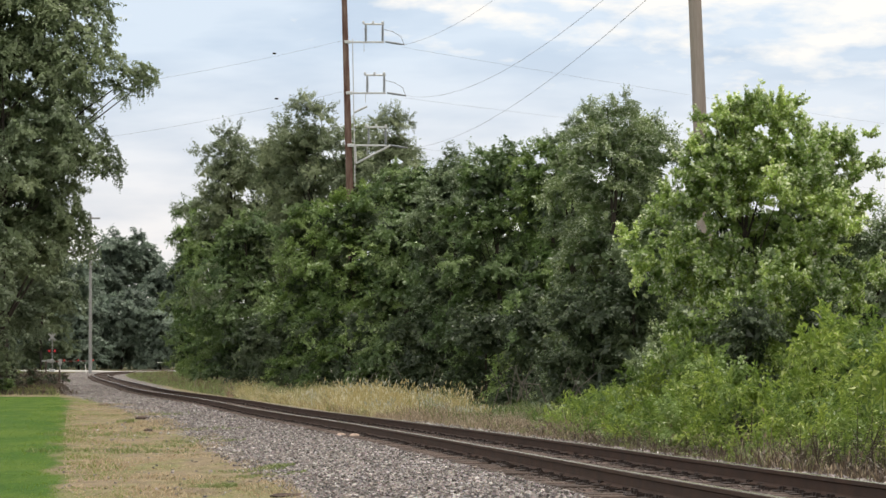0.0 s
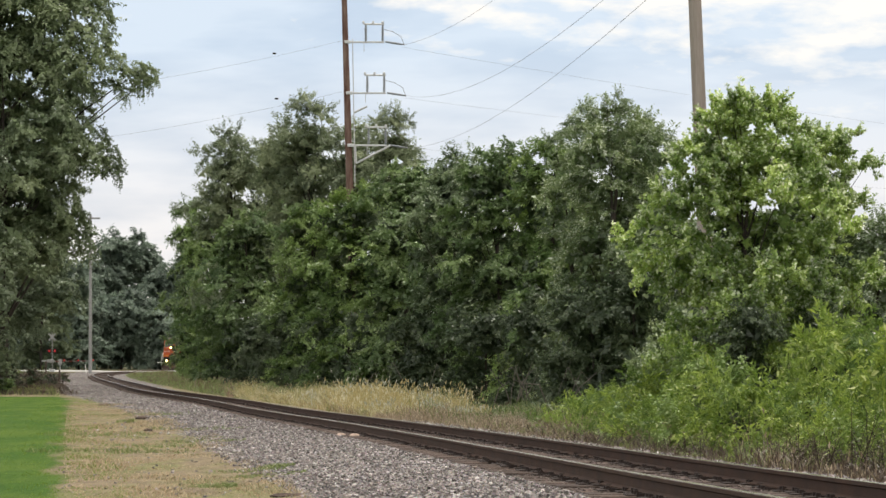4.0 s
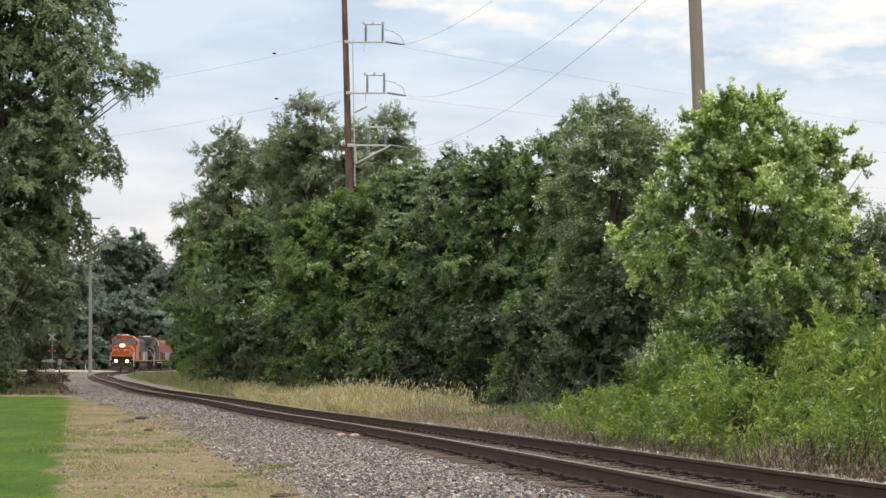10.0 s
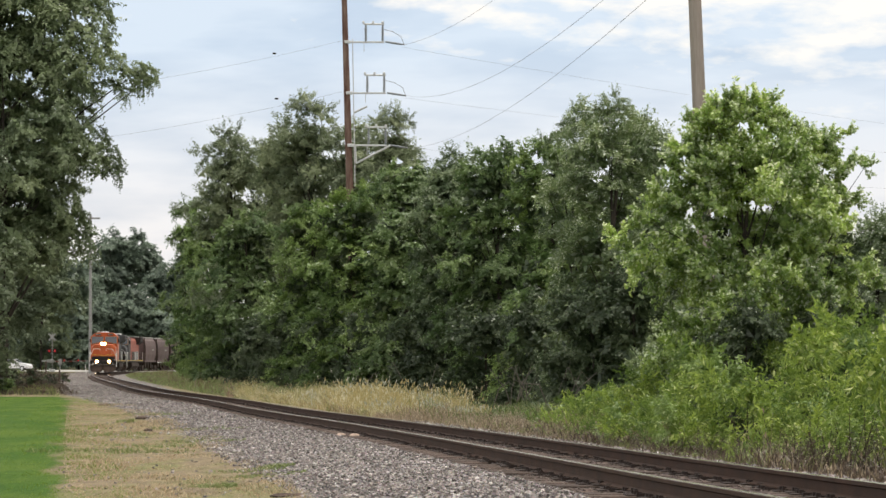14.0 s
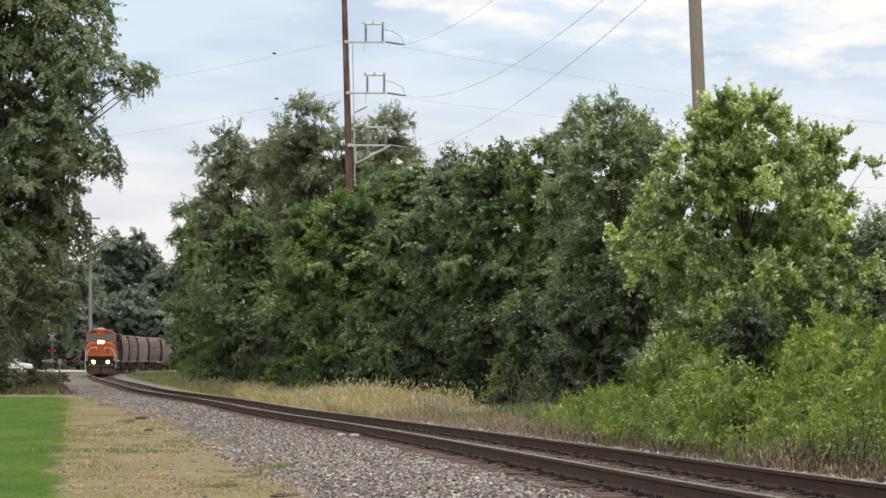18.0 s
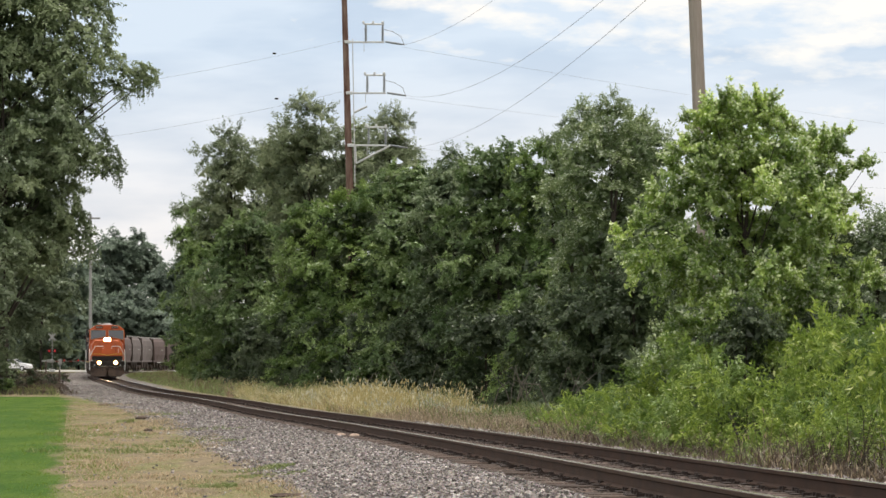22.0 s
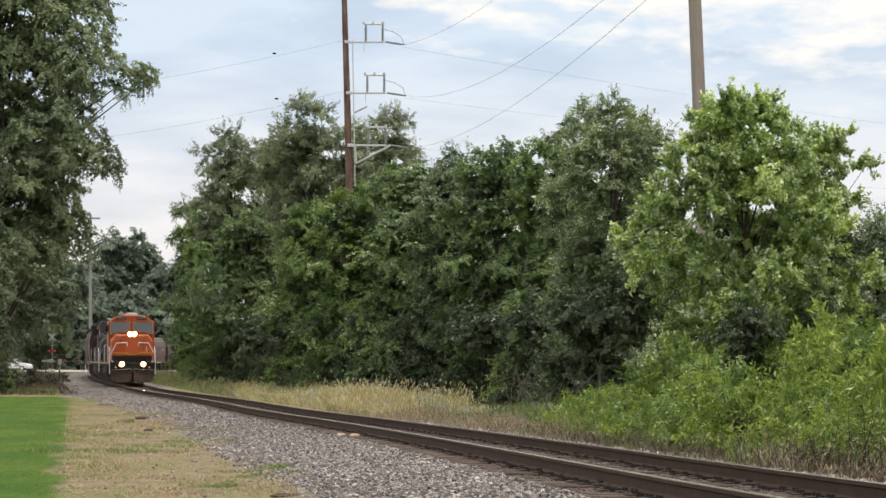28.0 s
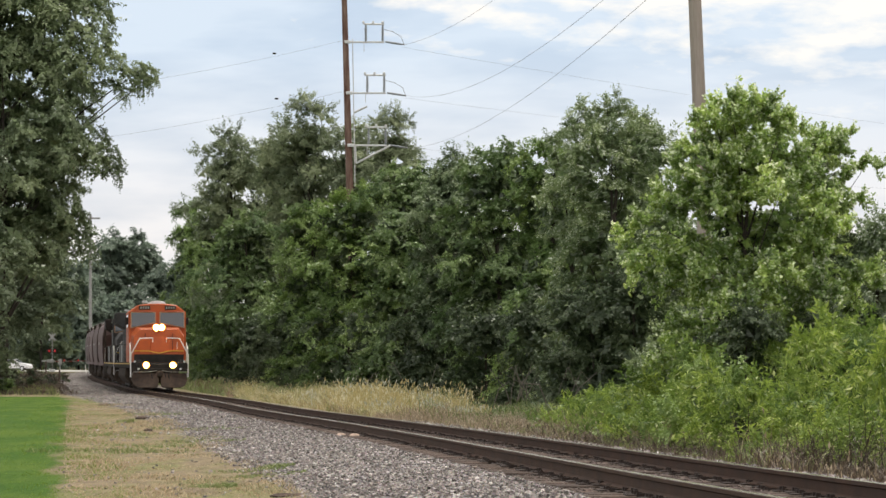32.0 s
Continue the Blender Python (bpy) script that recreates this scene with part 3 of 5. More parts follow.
def tree(px, y, top, half, species, clumps=40, low=0.08, label="", name="tree", lean=0.0, size=1.0, seed=None, sway=0.0, depth=0.8,
         category="tree", group="", extra=(), round_from=0.5, foot=0.7, hollow=None):
    """A tree whose crown fills an uneven, lobed body of that half width; px, top and half are given by sight line at
    the distance y.
    hollow: a recess in the crown's face, set back and coloured darker for shade, as (px, py, half width, half height)
    sight lines.
    low: where the leaves begin; foot: how wide they are there; extra: boughs that stand out, as (px, py, radius) sight
    lines."""
    seed = seed if seed is not None else int(px * 7 + y * 13)
    rng = random.Random(seed)
    x = at(px, y)
    g = ground_at(x, y)
    h = height(top, y) - g
    k = y / FOCAL
    r = half * k
    root = thing(name, pose(x, y, g), label, category, group)
    trunk_r = max(0.04, h * 0.014)
    pts, p = [], Vector((0, 0, -0.1))
    for i in range(7):
        pts.append(p.copy())
        p = p + Vector((rng.uniform(-0.015, 0.015) * h + lean * h / 6, rng.uniform(-0.01, 0.01) * h, h * 0.84 / 6))
    part("trunk", tube(pts, [trunk_r * (1 - 0.13 * i) for i in range(7)], 7), M["bark"], root)
    lobes = [(rng.uniform(0, 6.283), rng.uniform(0.25, 0.95), rng.uniform(0.7, 1.15)) for _ in range(7)]
    # clump size follows from the crown's face and the number of clumps
    cr = math.sqrt(2 * r * h * (1 - low) / clumps) * 1.12 * size
    places, cores = [], []
    boughs = max(4, int(clumps * 0.29))
    cr *= 0.86
    for i in range(boughs):
        u = low + (1.0 - low) * ((i + rng.random()) / boughs)
        wide = min(1.0, foot + (1 - foot) * (u - low) / 0.25)
        if u > round_from:
            wide *= math.sqrt(max(0.02, 1 - ((u - round_from) / (1.02 - round_from)) ** 2))
        across = ((i * 0.618034) % 1.0) * 2 - 1 + rng.uniform(-0.15, 0.15)
        across = max(-1.0, min(1.0, across))
        ang = math.acos(across) * rng.choice((1, -1))
        rad = 1.0
        for la, lu, lr in lobes:
            rad *= 1 + (lr - 1) * max(0, math.cos(ang - la)) * max(0, 1 - abs(u - lu) * 3)
        axis = pts[min(6, int(u * 7))]
        s = cr * 2.0 * rng.uniform(0.75, 1.2) * (0.75 + 0.25 * wide)
        reach = max(0.12 * r, r * wide * rad - s * 0.36)
        c = Vector((axis.x + across * reach, math.sin(ang) * rng.uniform(0.2, 1.0) * reach * depth, u * h))
        c.z = max(s * 0.5, min(c.z, h - s * rng.uniform(0.7, 0.9)))
        # a bough: a domed cap of clumps over a hollow underside
        t0 = rng.uniform(0, 6.283)
        places.append((c + Vector((0, 0, s * 0.28)), s * 0.58))
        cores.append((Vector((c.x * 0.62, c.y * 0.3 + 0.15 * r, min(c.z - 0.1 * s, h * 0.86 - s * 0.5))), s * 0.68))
        for j in range(3):
            t = t0 + j * 2.094 + rng.uniform(-0.5, 0.5)
            q = s * rng.uniform(0.36, 0.58)
            places.append((c + Vector((math.cos(t) * q, math.sin(t) * q * 0.9, rng.uniform(-0.25, 0.15) * s)), s * rng.uniform(0.38, 0.55)))
    for ex, ey, er in extra:
        places.append((Vector(((ex - px) * k, rng.uniform(-0.4, 0.4) * r * 0.3, height(ey, y) - g)), er * k))
    for i, (c, s) in enumerate(places):
        if i % max(1, clumps // 7) == 0 or (i >= boughs * 4 and i % 3 == 0):
            u = c.z / h
            b = pts[max(1, min(6, int(u * 0.75 * 7)))]
            mid = b.lerp(c, 0.55) + Vector((0, 0, 0.05 * h * rng.random()))
            part("limb", tube([b, mid, c], [trunk_r * 0.26, trunk_r * 0.12, trunk_r * 0.04], 5, False), M["bark"], root)
        kind = species
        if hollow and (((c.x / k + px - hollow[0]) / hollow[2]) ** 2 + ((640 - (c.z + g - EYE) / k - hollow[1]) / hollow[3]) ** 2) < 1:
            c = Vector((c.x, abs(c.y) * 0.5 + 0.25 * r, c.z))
            # darker leaves: the recess's shade is put into their colour
            kind = "darkshade"
        ob = tagged(part("leaf_clump", rng.choice(CLUMPS[kind]), None, root), kind="stuff")
        # each spray leans out from the trunk
        axis = pts[min(6, int(max(0.0, c.z / h) * 7))]
        out = Vector((c.x - axis.x, c.y - axis.y, 0)) / max(r, 0.1)
        out = Vector((out.x * 0.9 + rng.uniform(-0.2, 0.2), out.y * 0.9 + rng.uniform(-0.2, 0.2), 0.85))
        lie = out.to_track_quat("Z", "Y") @ Euler((0, 0, rng.uniform(0, 6.283))).to_quaternion()
        s *= 1.12
        ob.matrix_basis = Matrix.LocRotScale(c - Vector((0, 0, 0.25 * s)), lie, (s, s, s * rng.uniform(0.85, 1.15) * (1.25 if species == "maple" else 1.0)))
        if sway:
            SWAYERS.append((ob, ob.matrix_basis.copy(), sway * min(1, c.z / h) ** 1.3, rng.random() * 6.283))
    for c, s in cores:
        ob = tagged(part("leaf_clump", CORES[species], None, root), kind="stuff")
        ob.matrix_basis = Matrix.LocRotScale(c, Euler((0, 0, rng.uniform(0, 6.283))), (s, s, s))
    return root


def build_trees():
    # the wall of trees beyond the track, from the far bend to the camera
    wall = "trees along the far side of the track"
    lab_g = "dense green tree leafed down to the ground beside the track"
    lab_w = "tall grey-green tree rising behind the line of trees"
    # tall trees behind
    for px, y, top, half, n in ((410, 236, 210, 72, 70), (478, 232, 230, 84, 70), (558, 224, 154, 84, 84), (700, 214, 174, 58, 64), (635, 222, 200, 85, 64), (732, 212, 248, 36, 40), (505, 228, 200, 55, 44)):
        tree(px, y, top, half, "willow", n, 0.05, lab_w, group=wall, round_from=0.68)
    # the hedge-like line in front, leafed to the ground
    for px, y, top, half, sp, n in (
        (338, 300, 346, 38, "green", 48), (372, 262, 345, 55, "bright", 56), (440, 205, 360, 85, "green", 64),
        (545, 165, 345, 72, "bright", 56), (620, 142, 312, 85, "bright", 60), (715, 128, 268, 92, "green", 62),
        (795, 118, 246, 92, "pale", 66), (880, 108, 232, 104, "green", 70), (968, 99, 226, 95, "bright", 60),
    ):
        tree(px, y, top, half, sp, n, 0.02, lab_g, group=wall, sway=0.08 if y < 130 else 0, round_from=0.62, foot=0.9)
    tree(1090, 82, 150, 122, "grey", 130, 0.02, "grey-green tree with wind-tossed leaves beside the track", group=wall, sway=0.22, round_from=0.66, foot=0.9)
    tree(1150, 85, 184, 72, "grey", 70, 0.02, "grey-green tree with wind-tossed leaves beside the track", group=wall, sway=0.2, round_from=0.6, foot=0.9)
    tree(1015, 90, 192, 66, "grey", 64, 0.02, "grey-green tree with wind-tossed leaves beside the track", group=wall, sway=0.18, round_from=0.6, foot=0.9)
    tree(1175, 76, 330, 85, "grey", 50, 0.02, "low grey-green tree beside the track", group=wall, sway=0.15, foot=0.9)
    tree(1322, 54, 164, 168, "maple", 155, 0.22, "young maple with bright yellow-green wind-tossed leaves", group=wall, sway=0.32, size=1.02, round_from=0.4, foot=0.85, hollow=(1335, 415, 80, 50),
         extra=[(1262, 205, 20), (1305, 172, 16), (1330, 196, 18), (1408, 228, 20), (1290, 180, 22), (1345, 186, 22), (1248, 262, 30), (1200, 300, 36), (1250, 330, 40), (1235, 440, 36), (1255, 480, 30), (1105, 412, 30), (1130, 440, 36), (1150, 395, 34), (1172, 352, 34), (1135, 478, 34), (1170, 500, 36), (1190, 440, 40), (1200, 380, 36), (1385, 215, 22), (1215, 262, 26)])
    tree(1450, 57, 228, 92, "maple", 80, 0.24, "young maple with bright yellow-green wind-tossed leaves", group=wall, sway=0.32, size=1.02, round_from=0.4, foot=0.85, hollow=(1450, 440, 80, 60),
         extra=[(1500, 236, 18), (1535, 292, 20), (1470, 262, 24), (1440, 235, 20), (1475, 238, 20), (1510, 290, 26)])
    tree(1560, 66, 352, 95, "grey", 50, 0.02, "low grey-green tree beside the track", group=wall, sway=0.15, foot=0.9)
    # darker trees behind the maples
    for px, y, top, half in ((1255, 80, 390, 90), (1370, 82, 350, 90), (1480, 80, 380, 90)):
        tree(px, y, top, half, "green", 50, 0.02, "dense shaded tree behind the maples", group=wall, foot=1.0, sway=0.08)
    # undergrowth at the foot of the wall, shade put into most leaf colours
    for px, y, top, half, sp in ((362, 236, 600, 34, "bright"), (385, 225, 575, 36, "bright"), (457, 196, 545, 50, "darkshade"), (510, 172, 530, 60, "darkshade"), (585, 150, 525, 65, "darkshade"), (670, 132, 520, 75, "darkshade"),
                                 (760, 117, 525, 80, "darkshade"), (860, 104, 520, 85, "darkshade"), (960, 94, 500, 85, "darkshade"), (1050, 80, 480, 95, "darkshade"), (1120, 74, 450, 80, "darkshade"), (1000, 78, 600, 60, "darkshade"), (1300, 59, 500, 90, "darkshade"), (1410, 61, 490, 90, "darkshade"), (1520, 62, 490, 85, "darkshade"), (1215, 60, 520, 60, "grey"), (1165, 62, 600, 60, "grey"), (1325, 51, 520, 70, "darkshade"), (1445, 53, 520, 70, "darkshade")):
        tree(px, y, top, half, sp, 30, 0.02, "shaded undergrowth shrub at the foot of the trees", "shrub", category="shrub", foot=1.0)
    # two trees in the same shade-darkened leaves, closing gaps of sky
    tree(850, 142, 330, 120, "darkshade", 22, 0.02, "dense shaded tree deep in the line of trees", group=wall, foot=1.0, size=1.2)
    tree(1010, 120, 300, 110, "darkshade", 20, 0.02, "dense shaded tree deep in the line of trees", group=wall, foot=1.0, size=1.2)
    rng = random.Random(77)
    for px, y, n in ((905, 88, 5), (945, 84, 5), (735, 108, 4), (655, 120, 4), (1010, 76, 4)):
        x = at(px, y)
        snag = thing("dead_branch", pose(x, y, ground_at(x, y)), "bare grey branches arching out of the undergrowth", "branch")
        for _ in range(n):
            a, b = rng.uniform(-0.8, 0.8), rng.uniform(-1.4, 1.4)
            part("twig", tube([(a, 0, -0.05), (a + 0.3 * b, -0.2, rng.uniform(0.5, 1.0)), (a + 0.7 * b, -0.35, rng.uniform(0.8, 1.7)), (a + b, -0.5, rng.uniform(0.6, 1.9))], [0.022, 0.018, 0.012, 0.005], 5, False), M["twig"], snag)
    # beyond the crossing, haze put into the leaf colour
    far = "trees beyond the crossing"
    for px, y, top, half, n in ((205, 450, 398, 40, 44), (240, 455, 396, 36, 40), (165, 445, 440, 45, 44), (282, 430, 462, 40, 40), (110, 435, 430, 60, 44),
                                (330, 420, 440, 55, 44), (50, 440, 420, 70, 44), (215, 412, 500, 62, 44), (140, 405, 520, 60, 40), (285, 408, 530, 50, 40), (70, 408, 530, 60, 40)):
        tree(px, y, top, half, "far", n, 0.02, "grey-green tree beyond the level crossing, haze in its leaf colour", group=far, foot=0.9, size=1.15)
    # near side: the big tree behind the lawn and its neighbours
    tree(2, 150, -160, 200, "left", 250, 0.26, "large dark-leaved tree with drooping boughs behind the lawn", size=1.15, foot=0.75, round_from=0.8,
         extra=[(258, 112, 28), (276, 130, 20), (238, 132, 30), (222, 156, 24), (203, 268, 32), (206, 296, 26), (185, 235, 28), (215, 105, 38), (245, 122, 36), (262, 136, 22), (195, 140, 36), (165, 60, 50), (180, 262, 30), (190, 288, 28), (172, 300, 24), (140, 250, 44), (130, 330, 40), (140, 372, 30), (110, 390, 38),
                (60, 30, 62), (130, 20, 56), (180, 25, 42), (188, 70, 40), (100, 180, 56), (60, 250, 56), (115, 270, 52), (70, 330, 52), (20, 120, 60), (140, 120, 50), (20, 380, 52)])
    tree(-40, 168, 400, 62, "shade", 60, 0.03, "dark green tree leafed to the ground behind the lawn", foot=0.9)
    tree(8, 172, 345, 140, "shade", 110, 0.30, "dark green tree with low boughs behind the lawn", foot=0.9)
    tree(75, 372, 430, 70, "shade", 60, 0.02, "dark green tree leafed to the ground beyond the crossing", foot=0.9)
    tree(-20, 150, 470, 50, "shade", 40, 0.02, "dark green shrub behind the lawn", "shrub", category="shrub", foot=0.9)
    tree(-70, 140, 200, 120, "shade", 60, 0.02, "dark green tree leafed to the ground behind the lawn", foot=0.9)
    tree(6, 142, 664, 30, "bright", 20, 0.02, "low bright green shrub behind the lawn", "shrub", category="shrub", foot=1.0)
    for px, y, top, half in ((48, 165, 662, 34), (85, 180, 655, 30), (112, 205, 656, 20), (62, 220, 648, 26), (20, 160, 650, 28)):
        tree(px, y, top, half, "deadweed", 16, 0.02, "tangled brown brush beside the gravel", "shrub", category="shrub", foot=1.0)


build_trees()

# ---------------------------------------------------------------- weeds and grass


def weed_clump(seed, mat, stems=11, leaves=36, leaf=0.092):
    """A tuft of tall leafy stems, one metre high."""
    rng = np.random.default_rng(seed)
    verts, faces = [], []
    for _ in range(stems):
        b = np.array([rng.uniform(-0.28, 0.28), rng.uniform(-0.28, 0.28), 0])
        lean = np.array([b[0] * 0.9 + rng.normal() * 0.12, b[1] * 0.9 + rng.normal() * 0.12, 1.0])
        hgt = rng.uniform(0.65, 1.05)
        o = len(verts)
        for p, w in ((b, 0.006), (b + lean * hgt, 0.002)):
            verts += [p + np.array([w, 0, 0]), p + np.array([-w, w, 0]), p + np.array([-w, -w, 0])]
        faces += [(o, o + 1, o + 4, o + 3), (o + 1, o + 2, o + 5, o + 4), (o + 2, o, o + 3, o + 5)]
        for i in range(leaves):
            u = 0.10 + 0.90 * (i + rng.random()) / leaves
            p = b + lean * hgt * u
            t = i * 2.4 + rng.uniform(-0.4, 0.4)
            a = np.array([math.cos(t), math.sin(t), rng.uniform(-0.5, 1.3)])
            a /= np.linalg.norm(a)
            w = np.array([-math.sin(t), math.cos(t), rng.uniform(-0.4, 0.4)])
            size = leaf * rng.uniform(0.7, 1.4) * (1.15 - 0.4 * u)
            tip = a * size
            o = len(verts)
            verts += [p, p + a * size * 0.45 + w * size * 0.17, p + tip + np.array([0, 0, -0.25 * size]), p + a * size * 0.45 - w * size * 0.17]
            faces += [(o, o + 1, o + 2), (o, o + 2, o + 3)]
    return mesh_from("weed_clump", verts, faces, mat)


def weed_top(px):
    """Height of the weed bank's crest above the ground along its length."""
    return float(np.interp(px, [940, 1000, 1060, 1120, 1220, 1360, 1480, 1600], [0.35, 0.55, 0.80, 1.25, 1.65, 1.95, 2.05, 2.05]))


def build_weeds():
    rng = random.Random(21)
    root = thing("weeds", pose(0, 0, 0), "tall bright green weeds growing thickly beside the track", "weeds", kind="stuff")
    stalks = [weed_clump(100 + i, M["weed"], 8, 30, 0.13) for i in range(4)]
    browns = [weed_clump(200 + i, M["deadweed"], 9, 16, 0.06) for i in range(2)]
    count = 0
    while count < 350:
        y = 29 + 44 * rng.random() ** 1.1
        d = (3.2 if y < 42 else 2.8) + 6.8 * rng.random()
        x = float(glide(TRACK_X, y)) + d
        px = 784 + x * FOCAL / y
        if px > 1690 or px < 940:
            continue
        count += 1
        mound = max(0.45, min(1.12, 0.84 + 1.25 * noise.noise(Vector((x * 0.8, y * 0.25, 2.0)))))
        crest = weed_top(px) * mound * min(1.0, 0.16 + (d - 2.8) * 0.36)
        g = ground_at(x, y)
        brown = d < (4.3 if px > 1330 else 3.6) and rng.random() < 0.8
        if brown or rng.random() < 0.26:
            ob = tagged(part("weed_clump", rng.choice(browns if brown else stalks), None, root), kind="stuff")
            w = rng.uniform(0.7, 1.3)
            ob.matrix_basis = Matrix.LocRotScale((x, y, g - 0.03), Euler((rng.uniform(-0.2, 0.2), rng.uniform(-0.2, 0.2), rng.uniform(0, 6.28))), (w, w, max(0.25, crest * (rng.uniform(0.45, 0.8) if brown else rng.uniform(0.8, 1.12)))))
        else:
            r = rng.uniform(0.32, 0.62) * (0.6 + 0.25 * crest)
            up = crest - 0.7 * r if rng.random() < 0.6 else rng.uniform(0.15, 0.85) * crest
            ob = tagged(part("weed_clump", rng.choice(CLUMPS["weed" if rng.random() < 0.86 else "bright"]), None, root), kind="stuff")
            lie = Vector((rng.uniform(-0.7, 0.2), rng.uniform(-0.7, 0.2), 0.9)).to_track_quat("Z", "Y") @ Euler((0, 0, rng.uniform(0, 6.28))).to_quaternion()
            ob.matrix_basis = Matrix.LocRotScale((x, y, g + max(0.05, up)), lie, (r, r, r * rng.uniform(0.9, 1.5)))
        SWAYERS.append((ob, ob.matrix_basis.copy(), 0.05, rng.random() * 6.283))


build_weeds()


def grass(name, count, place, tall, mat, label, seed, bend=0.35, width=0.010, heads=0.0):
    """One sheet of separate blades. place(rng, n): world x and y; tall: least and most height."""
    rng = np.random.default_rng(seed)
    x, y = place(rng, count)
    n = len(x)
    z = ground_z(x, y)
    lush = np.array([noise.noise(Vector((a * 1.1, b * 0.45, 3.0))) for a, b in zip(x, y)])
    swell = np.array([noise.noise(Vector((a * 0.45, b * 0.13, 6.0))) for a, b in zip(x, y)])
    h = rng.uniform(tall[0], tall[1], n) * np.clip(0.8 + 1.2 * lush, 0.5, 1.5) * np.clip(0.95 + 1.3 * swell, 0.45, 1.5)
    t, b = rng.uniform(0, 6.283, n), rng.uniform(0.05, bend, n) * h
    w = width * rng.uniform(0.6, 1.4, n)
    ca, sa = np.cos(t), np.sin(t)
    base = np.stack([x, y, z - 0.01], -1)
    side = np.stack([np.full(n, 1.0), np.zeros(n), np.zeros(n)], -1) * w[:, None]
    mid = base + np.stack([ca * b * 0.3, sa * b * 0.3, h * 0.55], -1)
    tip = base + np.stack([ca * b, sa * b, h * 0.98], -1)
    v = np.stack([base - side, base + side, mid + side * 0.75, mid - side * 0.75, tip], 1).reshape(-1, 3)
    i = np.arange(n) * 5
    faces = np.concatenate([np.stack([i, i + 1, i + 2, i + 3], -1)]).tolist() + np.stack([i + 3, i + 2, i + 4], -1).tolist()
    verts = v.tolist()
    if heads:
        for k in np.nonzero(rng.random(n) < heads)[0]:
            o, p = len(verts), tip[k]
            s = (0.010 + 0.014 * rng.random()) * (1.7 if heads > 0.55 else 1.0)
            verts += [p + (0, 0, -s * 2), p + (s * 0.6, 0, 0), p + (ca[k] * s, sa[k] * s, s * 2.5), p + (-s * 0.6, 0, 0)]
            faces.append((o, o + 1, o + 2, o + 3))
    return tagged(new(name, mesh_from(name, verts, faces, mat)), label, "grass", kind="stuff")


def strip(y0, y1, d0, d1, power=1.0):
    """Places beside the track, from d0 to d1 metres off its axis."""
    def place(rng, n):
        y = y0 + (y1 - y0) * rng.random(n) ** power
        return glide(TRACK_X, y) + rng.uniform(d0, d1, n), y
    return place


def patches(spots):
    """Tufts: (x, y, radius) in the world, taken in turn."""
    def place(rng, n):
        s = np.array([spots[i % len(spots)] for i in range(n)])
        a, r = rng.uniform(0, 6.283, n), np.sqrt(rng.random(n)) * s[:, 2]
        return s[:, 0] + np.cos(a) * r, s[:, 1] + np.sin(a) * r
    return place


def ground_spot(px, py, radius):
    """The place on the near ground along a sight line below the horizon."""
    y = 40.0
    for _ in range(30):
        y = (EYE - ground_at(at(px, y), y)) * FOCAL / (py - 640)
    return at(px, y), y, radius


